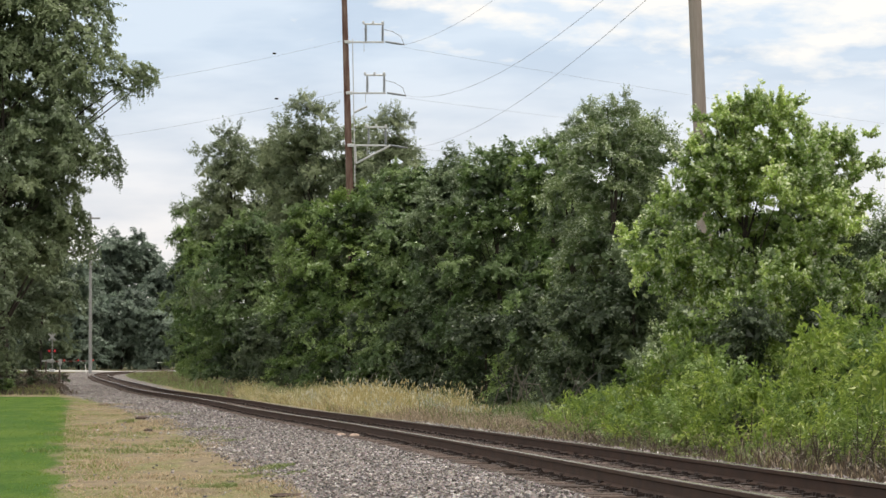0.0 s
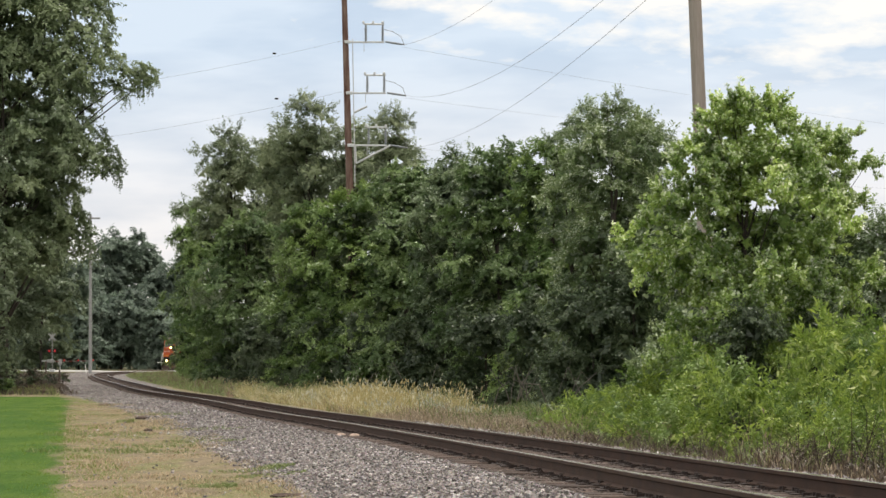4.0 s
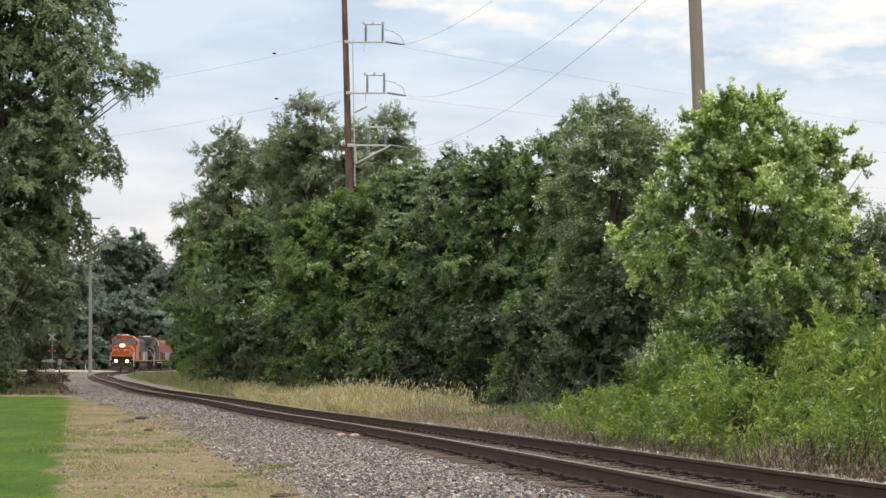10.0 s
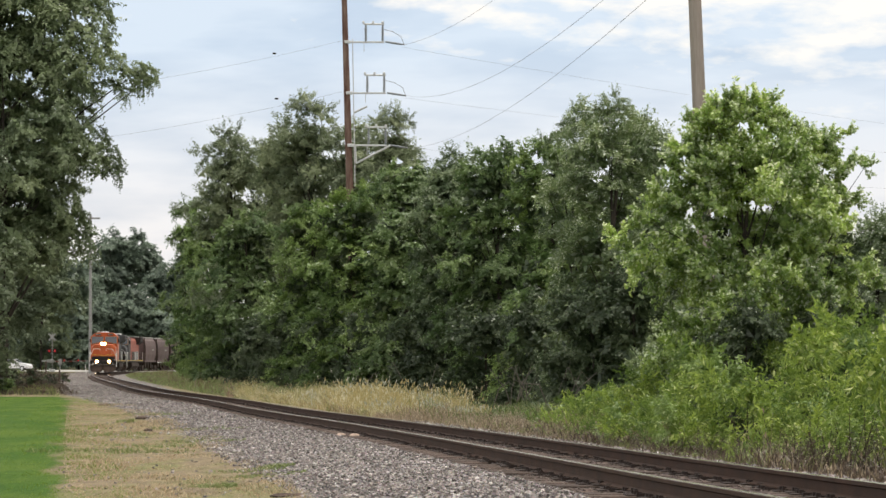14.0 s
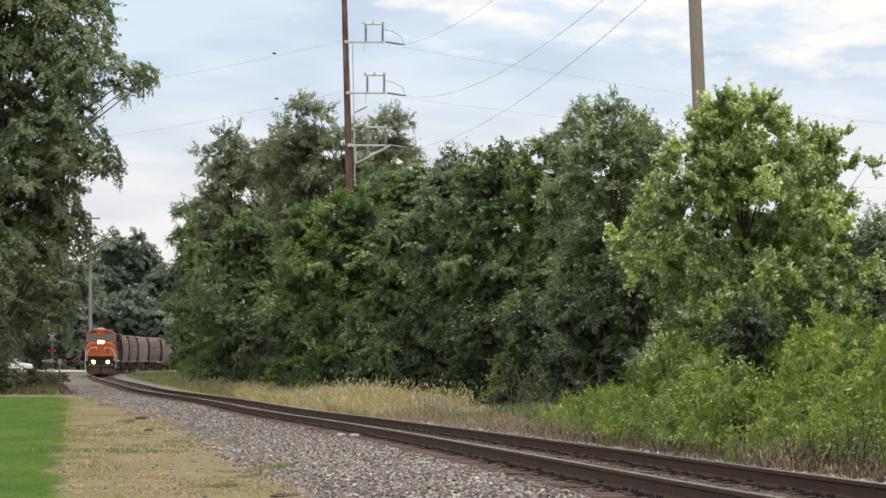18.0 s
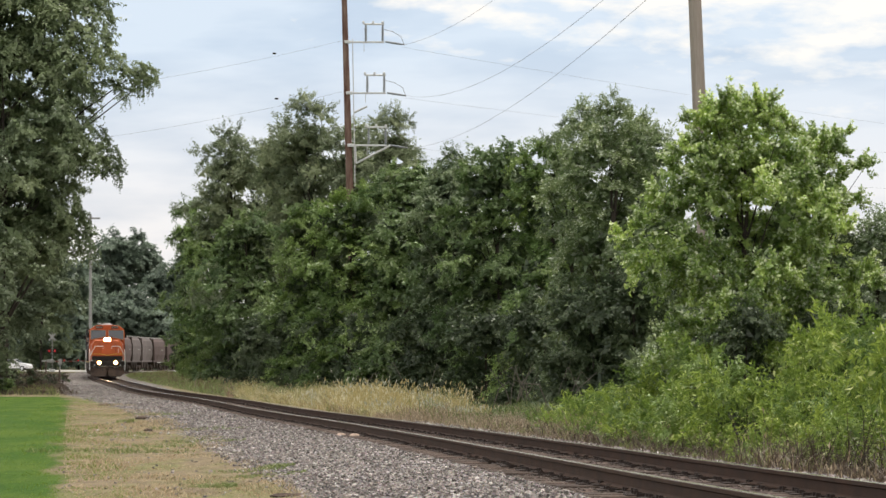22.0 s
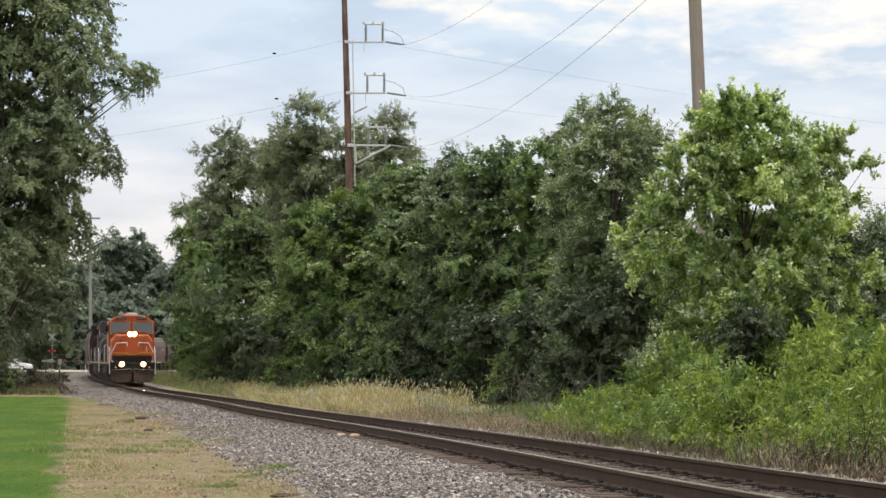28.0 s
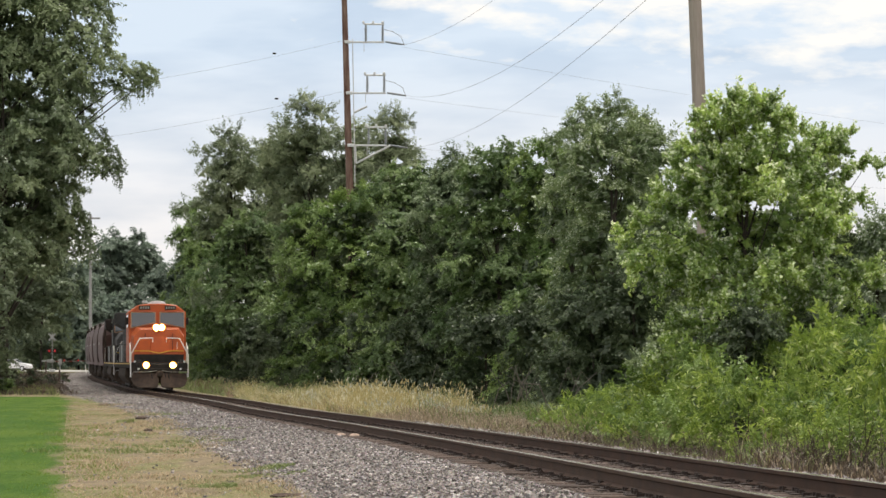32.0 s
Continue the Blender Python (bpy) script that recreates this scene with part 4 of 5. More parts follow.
def build_grass():
    def golden(seed, least, y0=77, y1=128):
        """Drifts of one kind of grass in the verge beyond the track."""
        def place(rng, n):
            y = rng.uniform(y0, y1, n * 5)
            d = 2.5 + rng.random(n * 5) * np.interp(y, [62, 80, 128], [2.0, 3.8, 4.8])
            thick = np.array([noise.noise(Vector((a * 0.16, b * 0.7, seed))) + 0.5 * noise.noise(Vector((a * 0.5, b * 2.0, seed + 5))) for a, b in zip(y, d)])
            k = np.nonzero(thick + rng.normal(0, 0.1, n * 5) > least)[0][:n]
            return glide(TRACK_X, y[k]) + d[k], y[k]
        return place
    def tufty(y0, y1, d0, d1, least):
        """Tufts with bare gaps between them."""
        def place(rng, n):
            y = y0 + (y1 - y0) * rng.random(n * 4)
            d = rng.uniform(d0, d1, n * 4)
            x = glide(TRACK_X, y) + d
            thick = np.array([noise.noise(Vector((a * 1.7, b * 1.1, 7.0))) + 0.6 * noise.noise(Vector((a * 5.0, b * 3.0, 1.0))) for a, b in zip(x, y)])
            k = np.nonzero(thick + rng.normal(0, 0.08, n * 4) + 0.10 * (d - d0) > least + 0.1)[0][:n]
            return x[k], y[k]
        return place
    words = "tall golden dry grass along the far side of the track"
    grass("dry_grass", 15000, golden(0.0, -0.05), (0.10, 0.62), M["drygrass"], words, 1, 2.0, 0.007, 0.5)
    grass("dry_grass", 4000, golden(3.0, 0.0, 77, 92), (0.30, 0.80), M["drygrass"], words, 21, 1.6, 0.006, 0.7)
    grass("dry_grass", 7000, golden(20.0, 0.05), (0.08, 0.45), M["browngrass"], "brown withered grass among the golden grass", 22, 2.2, 0.007, 0.2)
    grass("green_grass", 6500, golden(40.0, 0.12), (0.10, 0.50), M["meadow"], "green grass among the golden grass", 23, 1.8, 0.008)
    grass("dry_grass", 11000, tufty(50, 84, 2.4, 6.0, -0.2), (0.05, 0.36), M["mattedgrass"], "pale brown matted dry grass along the far side of the track", 2, 2.4, 0.005, 0.2)
    grass("green_grass", 3500, strip(50, 80, 5.2, 9.0), (0.15, 0.5), M["meadow"], "green grass below the trees", 32, 0.9, 0.008)
    grass("green_grass", 6000, tufty(34, 62, 2.7, 5.2, 0.16), (0.05, 0.26), M["greengrass"], "green grass at the edge of the far ballast", 3, 1.5, 0.005)
    grass("dry_grass", 5000, tufty(21, 60, 2.3, 4.4, -0.02), (0.03, 0.30), M["deadweed"], "brown withered grass at the edge of the far ballast", 4, 1.8, 0.005, 0.1)
    grass("dry_grass", 110, strip(28.5, 34, 2.4, 3.2), (0.10, 0.42), M["mattedgrass"], "thin seeding dry grass beside the track", 5, 1.8, 0.003, 0.3)
    grass("green_grass", 5200, tufty(66, 128, 2.9, 7.5, 0.16), (0.15, 0.55), M["greengrass"], "green tufts among the golden grass", 31, 1.2, 0.008)
    grass("green_grass", 12000, strip(58, 135, 4.6, 9.0), (0.10, 0.48), M["lushgrass"], "green grass below the trees", 6, 1.5, 0.010)
    grass("wild_flowers", 900, golden(60.0, 0.1, 76, 104), (0.45, 0.95), M["flower"], "pale seeding flower stalks above the golden grass", 51, 0.8, 0.004, 0.9)
    grass("green_grass", 11000, strip(130, 330, 2.6, 10), (0.06, 0.26), M["lushgrass"], "pale green grass beyond the bend", 7, 1.2, 0.014)
    grass("dry_grass", 1100, tufty(132, 320, 3.0, 8.0, 0.1), (0.15, 0.6), M["browngrass"], "brown dry weeds beyond the bend", 36, 1.0, 0.014, 0.3)
    grass("brown_brush", 12000, strip(136, 290, -13, -4.3), (0.08, 0.38), M["deadweed"], "brown leafless brush beside the track", 8, 1.4, 0.012)
    grass("green_grass", 7000, strip(134, 230, -16, -5.2), (0.06, 0.30), M["greengrass"], "rough green grass among the brush", 18, 1.4, 0.012)
    grass("green_grass", 6000, strip(135, 330, -28, -9), (0.2, 0.6), M["greengrass"], "rough green grass beside the crossing", 9, 0.4, 0.03)
    grass("green_grass", 5200, patches([(at(px, y), y, r) for px, y, r in ((632, 98, 0.7), (490, 122, 1.2), (985, 70, 1.1), (1010, 66, 1.0), (955, 76, 1.2), (930, 82, 1.3), (500, 128, 1.6), (545, 122, 1.4), (1040, 60, 0.9))]),
          (0.12, 0.55), M["greengrass"], "fresh green tufts among the dry grass", 41, 1.3, 0.008)
    # the near side: mown lawn, dry stubble, tufts
    def lawn(rng, n):
        y = 25 + 108 * rng.random(n) ** 1.4
        return lawn_edge(y) + rng.exponential(0.35, n) * (0.5 + y / 80) - rng.random(n) ** 1.3 * np.minimum(8, y * 0.09), y
    grass("lawn_grass", 5000, lawn, (0.010, 0.022), M["lawngrass"], "mown bright green lawn grass", 10, 1.6, 0.010)
    def stubble(rng, n):
        y = 24 + 80 * rng.random(n) ** 1.5
        a = lawn_edge(y)
        return a + (glide(TRACK_X, y) - 3.6 - a) * rng.random(n), y
    grass("dry_grass", 26000, stubble, (0.02, 0.085), M["stubble"], "short dry yellow grass on bare dirt", 11, 2.2, 0.004)
    def olive(rng, n):
        x, y = stubble(rng, n * 3)
        thick = np.array([noise.noise(Vector((a * 0.55, b * 0.22, 4.0))) + 0.5 * noise.noise(Vector((a * 2.0, b * 0.9, 8.0))) for a, b in zip(x, y)])
        a = lawn_edge(y)
        near = (x - a) / (glide(TRACK_X, y) - 3.6 - a)
        k = np.nonzero(thick + rng.normal(0, 0.2, n * 3) + 0.7 * (near - 0.55) > 0.08)[0][:n]
        return x[k], y[k]
    grass("green_grass", 4000, olive, (0.02, 0.08), M["olivegrass"], "thin olive grass on the dirt strip", 33, 2.0, 0.004)
    def fringe(rng, n):
        y = 24 + 100 * rng.random(n) ** 1.4
        return lawn_edge(y) + rng.normal(0.15, 0.35, n) * (0.5 + y / 60), y
    grass("lawn_grass", 9000, fringe, (0.02, 0.06), M["lawngrass"], "ragged green fringe of the lawn", 34, 1.8, 0.006)
    grass("green_grass", 5200, patches([ground_spot(*p) for p in ((340, 782, 1.1), (300, 775, 1.3), (260, 790, 1.0), (380, 862, 0.3), (492, 828, 0.25), (420, 835, 0.7), (330, 800, 1.3), (250, 735, 1.8), (480, 842, 0.5), (200, 770, 1.5), (170, 800, 1.2), (350, 760, 1.2))]),
          (0.02, 0.09), M["lushgrass"], "thin green grass tufts on the dirt strip", 12, 1.4, 0.008)
    grass("weed_tuft", 260, patches([ground_spot(222, 748, 0.24)]), (0.06, 0.22), M["palegrass"], "bright green weed tuft on the gravel edge", 13, 0.9, 0.014)


build_grass()


def stone_material(name, tint=(1.0, 1.0, 1.0)):
    m = bpy.data.materials.new(name)
    m.use_nodes = True
    nt = m.node_tree
    N, L = nt.nodes.new, nt.links.new
    b = nt.nodes["Principled BSDF"]
    b.inputs["Roughness"].default_value = 0.85
    geo, ramp = N("ShaderNodeNewGeometry"), N("ShaderNodeValToRGB")
    e = ramp.color_ramp.elements
    e[0].color, e[1].color = (0.075, 0.068, 0.065, 1), (0.62, 0.58, 0.56, 1)
    for i in (0, 1):
        e[i].color = [a * b for a, b in zip(e[i].color, (*tint, 1))]
    for pos, c in ((0.35, (0.20, 0.18, 0.17, 1)), (0.62, (0.29, 0.26, 0.25, 1)), (0.80, (0.34, 0.295, 0.27, 1)), (0.9, (0.42, 0.38, 0.37, 1))):
        e.new(pos).color = [a * b for a, b in zip(c, (*tint, 1))]
    L(geo.outputs["Random Per Island"], ramp.inputs[0])
    co, n = N("ShaderNodeTexCoord"), N("ShaderNodeTexNoise")
    n.inputs["Scale"].default_value = 70
    L(co.outputs["Object"], n.inputs["Vector"])
    mul = N("ShaderNodeMix")
    mul.data_type, mul.blend_type = "RGBA", "OVERLAY"
    mul.inputs["Factor"].default_value = 0.5
    L(ramp.outputs[0], mul.inputs["A"])
    L(n.outputs["Color"], mul.inputs["B"])
    L(mul.outputs["Result"], b.inputs["Base Color"])
    return m


def build_ballast():
    """Crushed stone: every stone an uneven block of its own."""
    rng = np.random.default_rng(17)
    def scatter(n, y0, y1, d0, d1, power, s0, s1):
        y = y0 + (y1 - y0) * rng.random(n) ** power
        d = rng.uniform(d0, d1, n)
        keep = (np.abs(np.abs(d) - 0.7525) > 0.10) & (d > -gravel_edge(y) - 0.2 + rng.normal(0, 0.15, n) - (d1 < -3.9) * 9)
        y, d = y[keep], d[keep]
        return glide(TRACK_X, y) + d, y, rng.uniform(s0, s1, len(y)) * (1 + np.clip((y - 45) / 60, 0, 1))
    def pile(name, sets, mat, label):
        lay_stones(rng, name, sets, mat, label)
    pile("ballast_stones", [scatter(27000, 19, 50, -4.2, -1.28, 1.15, 0.012, 0.032), scatter(10000, 50, 110, -4.4, -1.28, 1.2, 0.014, 0.026), scatter(4500, 100, 190, -4.9, -1.28, 1.1, 0.011, 0.018), scatter(4000, 18, 70, 1.2, 2.8, 1.2, 0.02, 0.045), scatter(260, 24, 70, -6.5, -4.0, 1.1, 0.015, 0.035), scatter(2600, 175, 325, -5.2, -1.3, 1.3, 0.011, 0.018)],
         stone_material("ballast_stone"), "grey crushed stone ballast beside the rails")
    pile("fouled_ballast", [scatter(1000, 19, 50, -1.28, -0.9, 1.15, 0.014, 0.024), scatter(4500, 18, 60, -0.65, 0.65, 1.2, 0.018, 0.036), scatter(700, 18, 60, 0.9, 1.2, 1.2, 0.016, 0.03)],
         stone_material("fouled_stone", (0.40, 0.34, 0.31)), "grimy brown crushed stone between the rails")


def lay_stones(rng, name, sets, mat, label):
    x, y, s = (np.concatenate(k) for k in zip(*sets))
    n = len(x)
    z = ground_z(x, y) + s * 0.15 + np.where(np.abs(x - glide(TRACK_X, y)) < 1.4, 0.012, 0)
    cube = np.array([(i, j, k) for i in (-1, 1) for j in (-1, 1) for k in (-1, 1)], float) * 0.5
    v = cube[None] * rng.uniform(0.55, 1.25, (n, 8, 1)) * np.stack([np.ones(n), rng.uniform(0.6, 1, n), rng.uniform(0.45, 0.8, n)], -1)[:, None]
    t = rng.uniform(0, 6.283, n)
    tilt = rng.normal(0, 0.5, n)
    c, sn, ct, st = np.cos(t), np.sin(t), np.cos(tilt), np.sin(tilt)
    vx = v[..., 0] * ct[:, None] - v[..., 2] * st[:, None]
    vz = v[..., 0] * st[:, None] + v[..., 2] * ct[:, None]
    X = (vx * c[:, None] - v[..., 1] * sn[:, None]) * s[:, None] * 1.5 + x[:, None]
    Y = (vx * sn[:, None] + v[..., 1] * c[:, None]) * s[:, None] * 1.5 + y[:, None]
    Z = vz * s[:, None] * 1.5 + z[:, None]
    verts = np.stack([X, Y, Z], -1).reshape(-1, 3)
    quads = np.array([(0, 1, 3, 2), (4, 6, 7, 5), (0, 4, 5, 1), (2, 3, 7, 6), (1, 5, 7, 3)])
    faces = (quads[None] + np.arange(n)[:, None, None] * 8).reshape(-1, 4)
    tagged(new(name, mesh_from(name, verts.tolist(), faces.tolist(), mat)), label, "ballast", kind="stuff")


build_ballast()


def boulder(px, py, r, mat, name, label, flat=0.6, long=1.0):
    x, y, _ = ground_spot(px, py, 0)
    rng = random.Random(int(px))
    bm = bmesh.new()
    bmesh.ops.create_icosphere(bm, subdivisions=2, radius=r)
    for v in bm.verts:
        v.co *= 1 + 0.25 * (noise.noise(v.co * 3 / r) + rng.uniform(-0.2, 0.2))
        v.co.z *= flat
        v.co.x *= long
    ob = new(name, bpy.data.meshes.new(name))
    bm.to_mesh(ob.data)
    bm.free()
    ob.data.materials.append(mat)
    ob.matrix_world = pose(x, y, ground_at(x, y) + r * flat * 0.55)
    return tagged(ob, label, name.replace("_", " "))


M["palestone"] = material("pale_rock", (0.60, 0.45, 0.36), 0.85, 0, 0.2, 10, 0.3, 60)
boulder(604, 772, 0.085, M["palestone"], "rock", "pale pink rock lying on the ballast", 0.5, 1.3)
boulder(628, 773, 0.09, M["palestone"], "rock", "pale pink rock lying on the ballast", 0.5, 1.3)
boulder(505, 879, 0.075, M["tie"], "wood_scrap", "dark rotten scrap of wood on the dirt", 0.4, 2.2)
boulder(528, 878, 0.05, M["tie"], "wood_scrap", "dark rotten scrap of wood on the dirt", 0.5, 1.2)
boulder(253, 742, 0.14, M["tie"], "earth_clod", "dark clod of earth at the gravel's edge", 0.4, 1.6)
boulder(264, 763, 0.10, M["tie"], "earth_clod", "dark clod of earth at the gravel's edge", 0.4, 1.2)
boulder(187, 718, 0.16, M["tie"], "earth_clod", "dark clod of earth at the gravel's edge", 0.35, 1.6)

# ---------------------------------------------------------------- train


def vehicle_pose(s, half_base, flip=False):
    a, b = on_track(s - half_base), on_track(s + half_base)
    c = (a + b) / 2
    return Matrix.Translation(c) @ (a - b).to_track_quat("X", "Z").to_matrix().to_4x4() @ pose(0, 0, 0, 0, 0, 180 if flip else 0)


def wheel_shape(r, w=0.13):
    """A flanged rail wheel about the y axis."""
    rings = [(-w / 2, r * 0.30), (-w / 2, r * 0.92), (-w / 2, r), (w * 0.28, r), (w * 0.3, r + 0.028), (w / 2, r + 0.028), (w / 2, r * 0.85), (0.02, r * 0.8), (0.02, r * 0.3)]
    n, verts, faces = 20, [], []
    for y, q in rings:
        verts += [Vector((q * math.cos(6.2832 * k / n), y, q * math.sin(6.2832 * k / n))) for k in range(n)]
    for i in range(len(rings)):
        j = (i + 1) % len(rings)
        faces += [(i * n + k, i * n + (k + 1) % n, j * n + (k + 1) % n, j * n + k) for k in range(n)]
    return verts, faces


def add_truck(root, x, axles, r, frame_z, half):
    truck = part("truck", box(x - half, x + half, -0.55, 0.55, r * 0.8, r * 1.25, 0.05), M["frame"], root)
    for side in (-1, 1):
        prof = [(x - half, frame_z), (x - half + 0.3, frame_z + 0.28), (x + half - 0.3, frame_z + 0.28), (x + half, frame_z), (x + half - 0.25, frame_z - 0.22),
                (x + 0.5, frame_z - 0.34), (x - 0.5, frame_z - 0.34), (x - half + 0.25, frame_z - 0.22)]
        part("side_frame", prism_y(prof, side * 1.0 - 0.07, side * 1.0 + 0.07, 0.02), M["frame"], truck)
        for a in axles:
            flange = 1 if side < 0 else -1
            w = wheel_shape(r)
            verts = [Vector((v.x, v.y * flange, v.z)) for v in w[0]]
            o = part("wheel", (verts, w[1]), M["steelwheel"], truck)
            o["radius"] = r
            o.location = (x + a, side * 0.76, r)
            part("journal_box", box(x + a - 0.16, x + a + 0.16, side * 1.07 - 0.06, side * 1.07 + 0.06, r - 0.16, r + 0.16, 0.03), M["frame"], truck)
    return truck


M["galv_dim"] = material("dim_marks", (0.34, 0.33, 0.30), 0.6, 0, 0.15, 8)
# plain grey; on the crossing signal it stands for white in shade
M["weathered"] = material("grey_white", (0.36, 0.36, 0.35), 0.6, 0, 0.2, 5)
M["trimtan"] = material("tan_trim", (0.44, 0.27, 0.17), 0.6, 0, 0.15, 8)
# blue-grey base colour stands in for reflected sky
M["windshield"] = glass("sky_reflection_glass", (0.085, 0.10, 0.12))


LONG_TAIL = 1.9


def build_locomotive(label, hood, cab_paint, lit, mid_paint=None, radiator_paint=None):
    root = thing("locomotive", pose(0, 0, 0), label, "locomotive")
    # underframe, tank, trucks
    part("underframe", box(-10.7, 10.4, -1.5, 1.5, 1.18, 1.48, 0.03), M["black"], root)
    part("fuel_tank", prism([(-1.45, 1.18), (-1.5, 0.7), (-1.2, 0.32), (1.2, 0.32), (1.5, 0.7), (1.45, 1.18)], -3.6, 3.6, 0.05), M["frame"], root)
    for x in (-7.0, 7.0):
        add_truck(root, x, (-2.0, 0.0, 2.0), 0.533, 0.78, 2.9)
    # cab with chamfered roof
    cab = part("cab", prism([(-1.52, 1.48), (-1.52, 4.17), (-1.02, 4.54), (-0.45, 4.62), (0.45, 4.62), (1.02, 4.54), (1.52, 4.17), (1.52, 1.48)], 5.9, 8.7, 0.04), cab_paint, root)
    for side in (-1, 1):
        y0, y1 = sorted((side * 0.13, side * 1.40))
        # raked panes whose sills rise towards the middle post
        for kind, inset, thick, mat, words in (("window_frame", 0.0, 0.03, M["trimtan"], "tan windshield frame"), ("windshield", 0.055, 0.05, M["windshield"], "windshield pane with reflected sky in its base colour")):
            bm = prism_y([(8.70, 3.30 + inset), (8.70, 4.18 - inset), (8.70 + thick, 4.18 - inset), (8.70 + thick, 3.30 + inset)], y0 - 0.03 + inset, y1 + 0.05 - inset)
            for v in bm.verts:
                if v.co.z < 3.6 and abs(v.co.y) < 0.6:
                    v.co.z += 0.27
                v.co.x += 0.10 - 0.14 * (v.co.z - 3.52)
            part(kind, bm, mat, cab, words)
        part("sun_visor", box(8.72, 8.80, side * 0.76 - 0.55, side * 0.76 + 0.55, 4.18, 4.21, 0.01), cab_paint, cab)
        part("wiper", rod((8.80, side * 0.66, 3.47), (8.73, side * 0.95, 4.05), 0.012, 5), M["black"], cab)
        part("side_window", box(6.5, 8.2, side * 1.52 - 0.02, side * 1.52 + 0.02, 3.35, 4.05, 0.01), M["glass"], cab, "dark side window")
        nb = part("number_board", box(8.60, 8.76, side * 0.68 - 0.30, side * 0.68 + 0.30, 4.30, 4.50, 0.02), M["black"], cab, "black number board")
        for i in range(4):
            part("mark", box(8.76, 8.77, side * 0.68 - 0.23 + i * 0.13, side * 0.68 - 0.16 + i * 0.13, 4.34, 4.46), M["galv_dim"], nb)
        part("mirror", box(8.2, 8.32, side * 1.60 - 0.09, side * 1.60 + 0.09, 3.5, 3.9, 0.02), M["black"], cab)
    part("air_conditioner", prism([(-0.46, 4.60), (-0.42, 4.70), (-0.22, 4.76), (0.22, 4.76), (0.42, 4.70), (0.46, 4.60)], 6.6, 8.55, 0.02), M["galv"], cab, "pale rooftop box")
    for i in range(3):
        part("horn", rod((8.25, -0.75 + i * 0.09, 4.70), (8.62, -0.75 + i * 0.09, 4.72), 0.03, 8, 0.07), M["galv"], cab)
    # wide nose
    bm = prism([(-1.42, 1.48), (-1.42, 2.95), (-1.12, 3.36), (1.12, 3.36), (1.42, 2.95), (1.42, 1.48)], 8.7, 10.3, 0.04)
    for v in bm.verts:
        if v.co.x > 9.5:
            v.co.y *= 0.93
            if v.co.z > 2.5:
                v.co.z -= 0.10
                v.co.x -= 0.12 * (v.co.z - 2.0)
    nose = part("nose", bm, cab_paint, root)
    part("nose_door", box(10.17, 10.31, -1.05, -0.45, 1.55, 2.75, 0.02), cab_paint, nose)
    for y0, y1, z0, z1 in ((-1.30, -0.55, 2.06, 2.06), (-0.55, 0.0, 2.06, 1.94), (0.0, 0.55, 1.94, 2.06), (0.55, 1.30, 2.06, 2.06)):
        part("stripe", prism_y([(10.20, 0.0), (10.33, 0.0), (10.33, 0.045), (10.20, 0.045)], y0, y1), M["yellow"], nose, "yellow stripe across the nose")
        for v in nose.children[-1].data.vertices:
            v.co.z += z0 if abs(v.co.y - y0) < 0.01 else z1
    for y in (-0.72, 0.72):
        part("nose_seam", box(10.10, 10.30, y - 0.012, y + 0.012, 2.12, 3.02, 0.0), M["black"], nose)
    part("grab_iron", tube([(10.24, 0.95, 2.2), (10.34, 0.95, 2.2), (10.34, 0.95, 2.55), (10.18, 0.95, 2.55)], [0.014] * 4, 5), M["white"], nose)
    part("stripe", box(10.22, 10.325, -1.31, 1.31, 1.49, 1.90, 0.0), M["black"], nose, "black band below the stripe")
    part("headlight_box", box(9.95, 10.26, -0.34, 0.34, 3.10, 3.52, 0.06), cab_paint, nose)
    for y in (-0.15, 0.15):
        part("reflector", disc(10.275, y, 3.32, 0.19, 0.05), M["reflector"] if lit else M["galv_dim"], nose, "reflector ring glowing warm in place of the lamp's glare" if lit else "dull reflector ring")
        part("headlight", disc(10.30, y, 3.32, 0.115, 0.05), M["headlight"] if lit else M["glass"], nose, "glowing headlight" if lit else "unlit headlight")
    # front platform, plow, coupler
    part("front_platform", box(10.25, 10.95, -1.5, 1.5, 1.15, 1.42, 0.03), M["black"], root)
    part("anticlimber", box(10.90, 11.05, -1.45, 1.45, 1.02, 1.16, 0.02), M["black"], root)
    # two rounded plow blades either side of the coupler notch
    for side in (-1, 1):
        edge = [(0.03, 0.90), (1.42, 0.90), (1.46, 0.55), (1.36, 0.30), (1.12, 0.15), (0.30, 0.13), (0.12, 0.20), (0.06, 0.34)]
        bm = prism([(side * y, z) for y, z in edge], 10.62, 10.90, 0.02)
        for v in bm.verts:
            if v.co.x > 10.75:
                v.co.x += 0.16 * (1.45 - abs(v.co.y)) + (0.22 if v.co.z < 0.4 else 0.0)
        part("plow", bm, M["plow"], root, "dusty grey snow plow blade")
        part("plow_hanger", box(10.60, 10.80, side * 0.9 - 0.12, side * 0.9 + 0.12, 0.85, 1.16, 0.01), M["frame"], root)
        for k, y in enumerate((0.98, 1.10, 1.22)):
            part("control_hose", tube([(10.95, side * y, 1.62), (11.08, side * y, 1.46), (11.06, side * (y - 0.05), 1.12)], [0.026] * 3, 6), M["tyre"], root)
        part("hose_glad_hand", box(11.02, 11.10, side * 1.10 - 0.05, side * 1.10 + 0.05, 1.08, 1.18, 0.015), M["galv"], root, "bare metal hose end")
        part("marker_lamp", disc(10.93, side * 1.30, 1.52, 0.06, 0.08, 10), M["galv"], root)
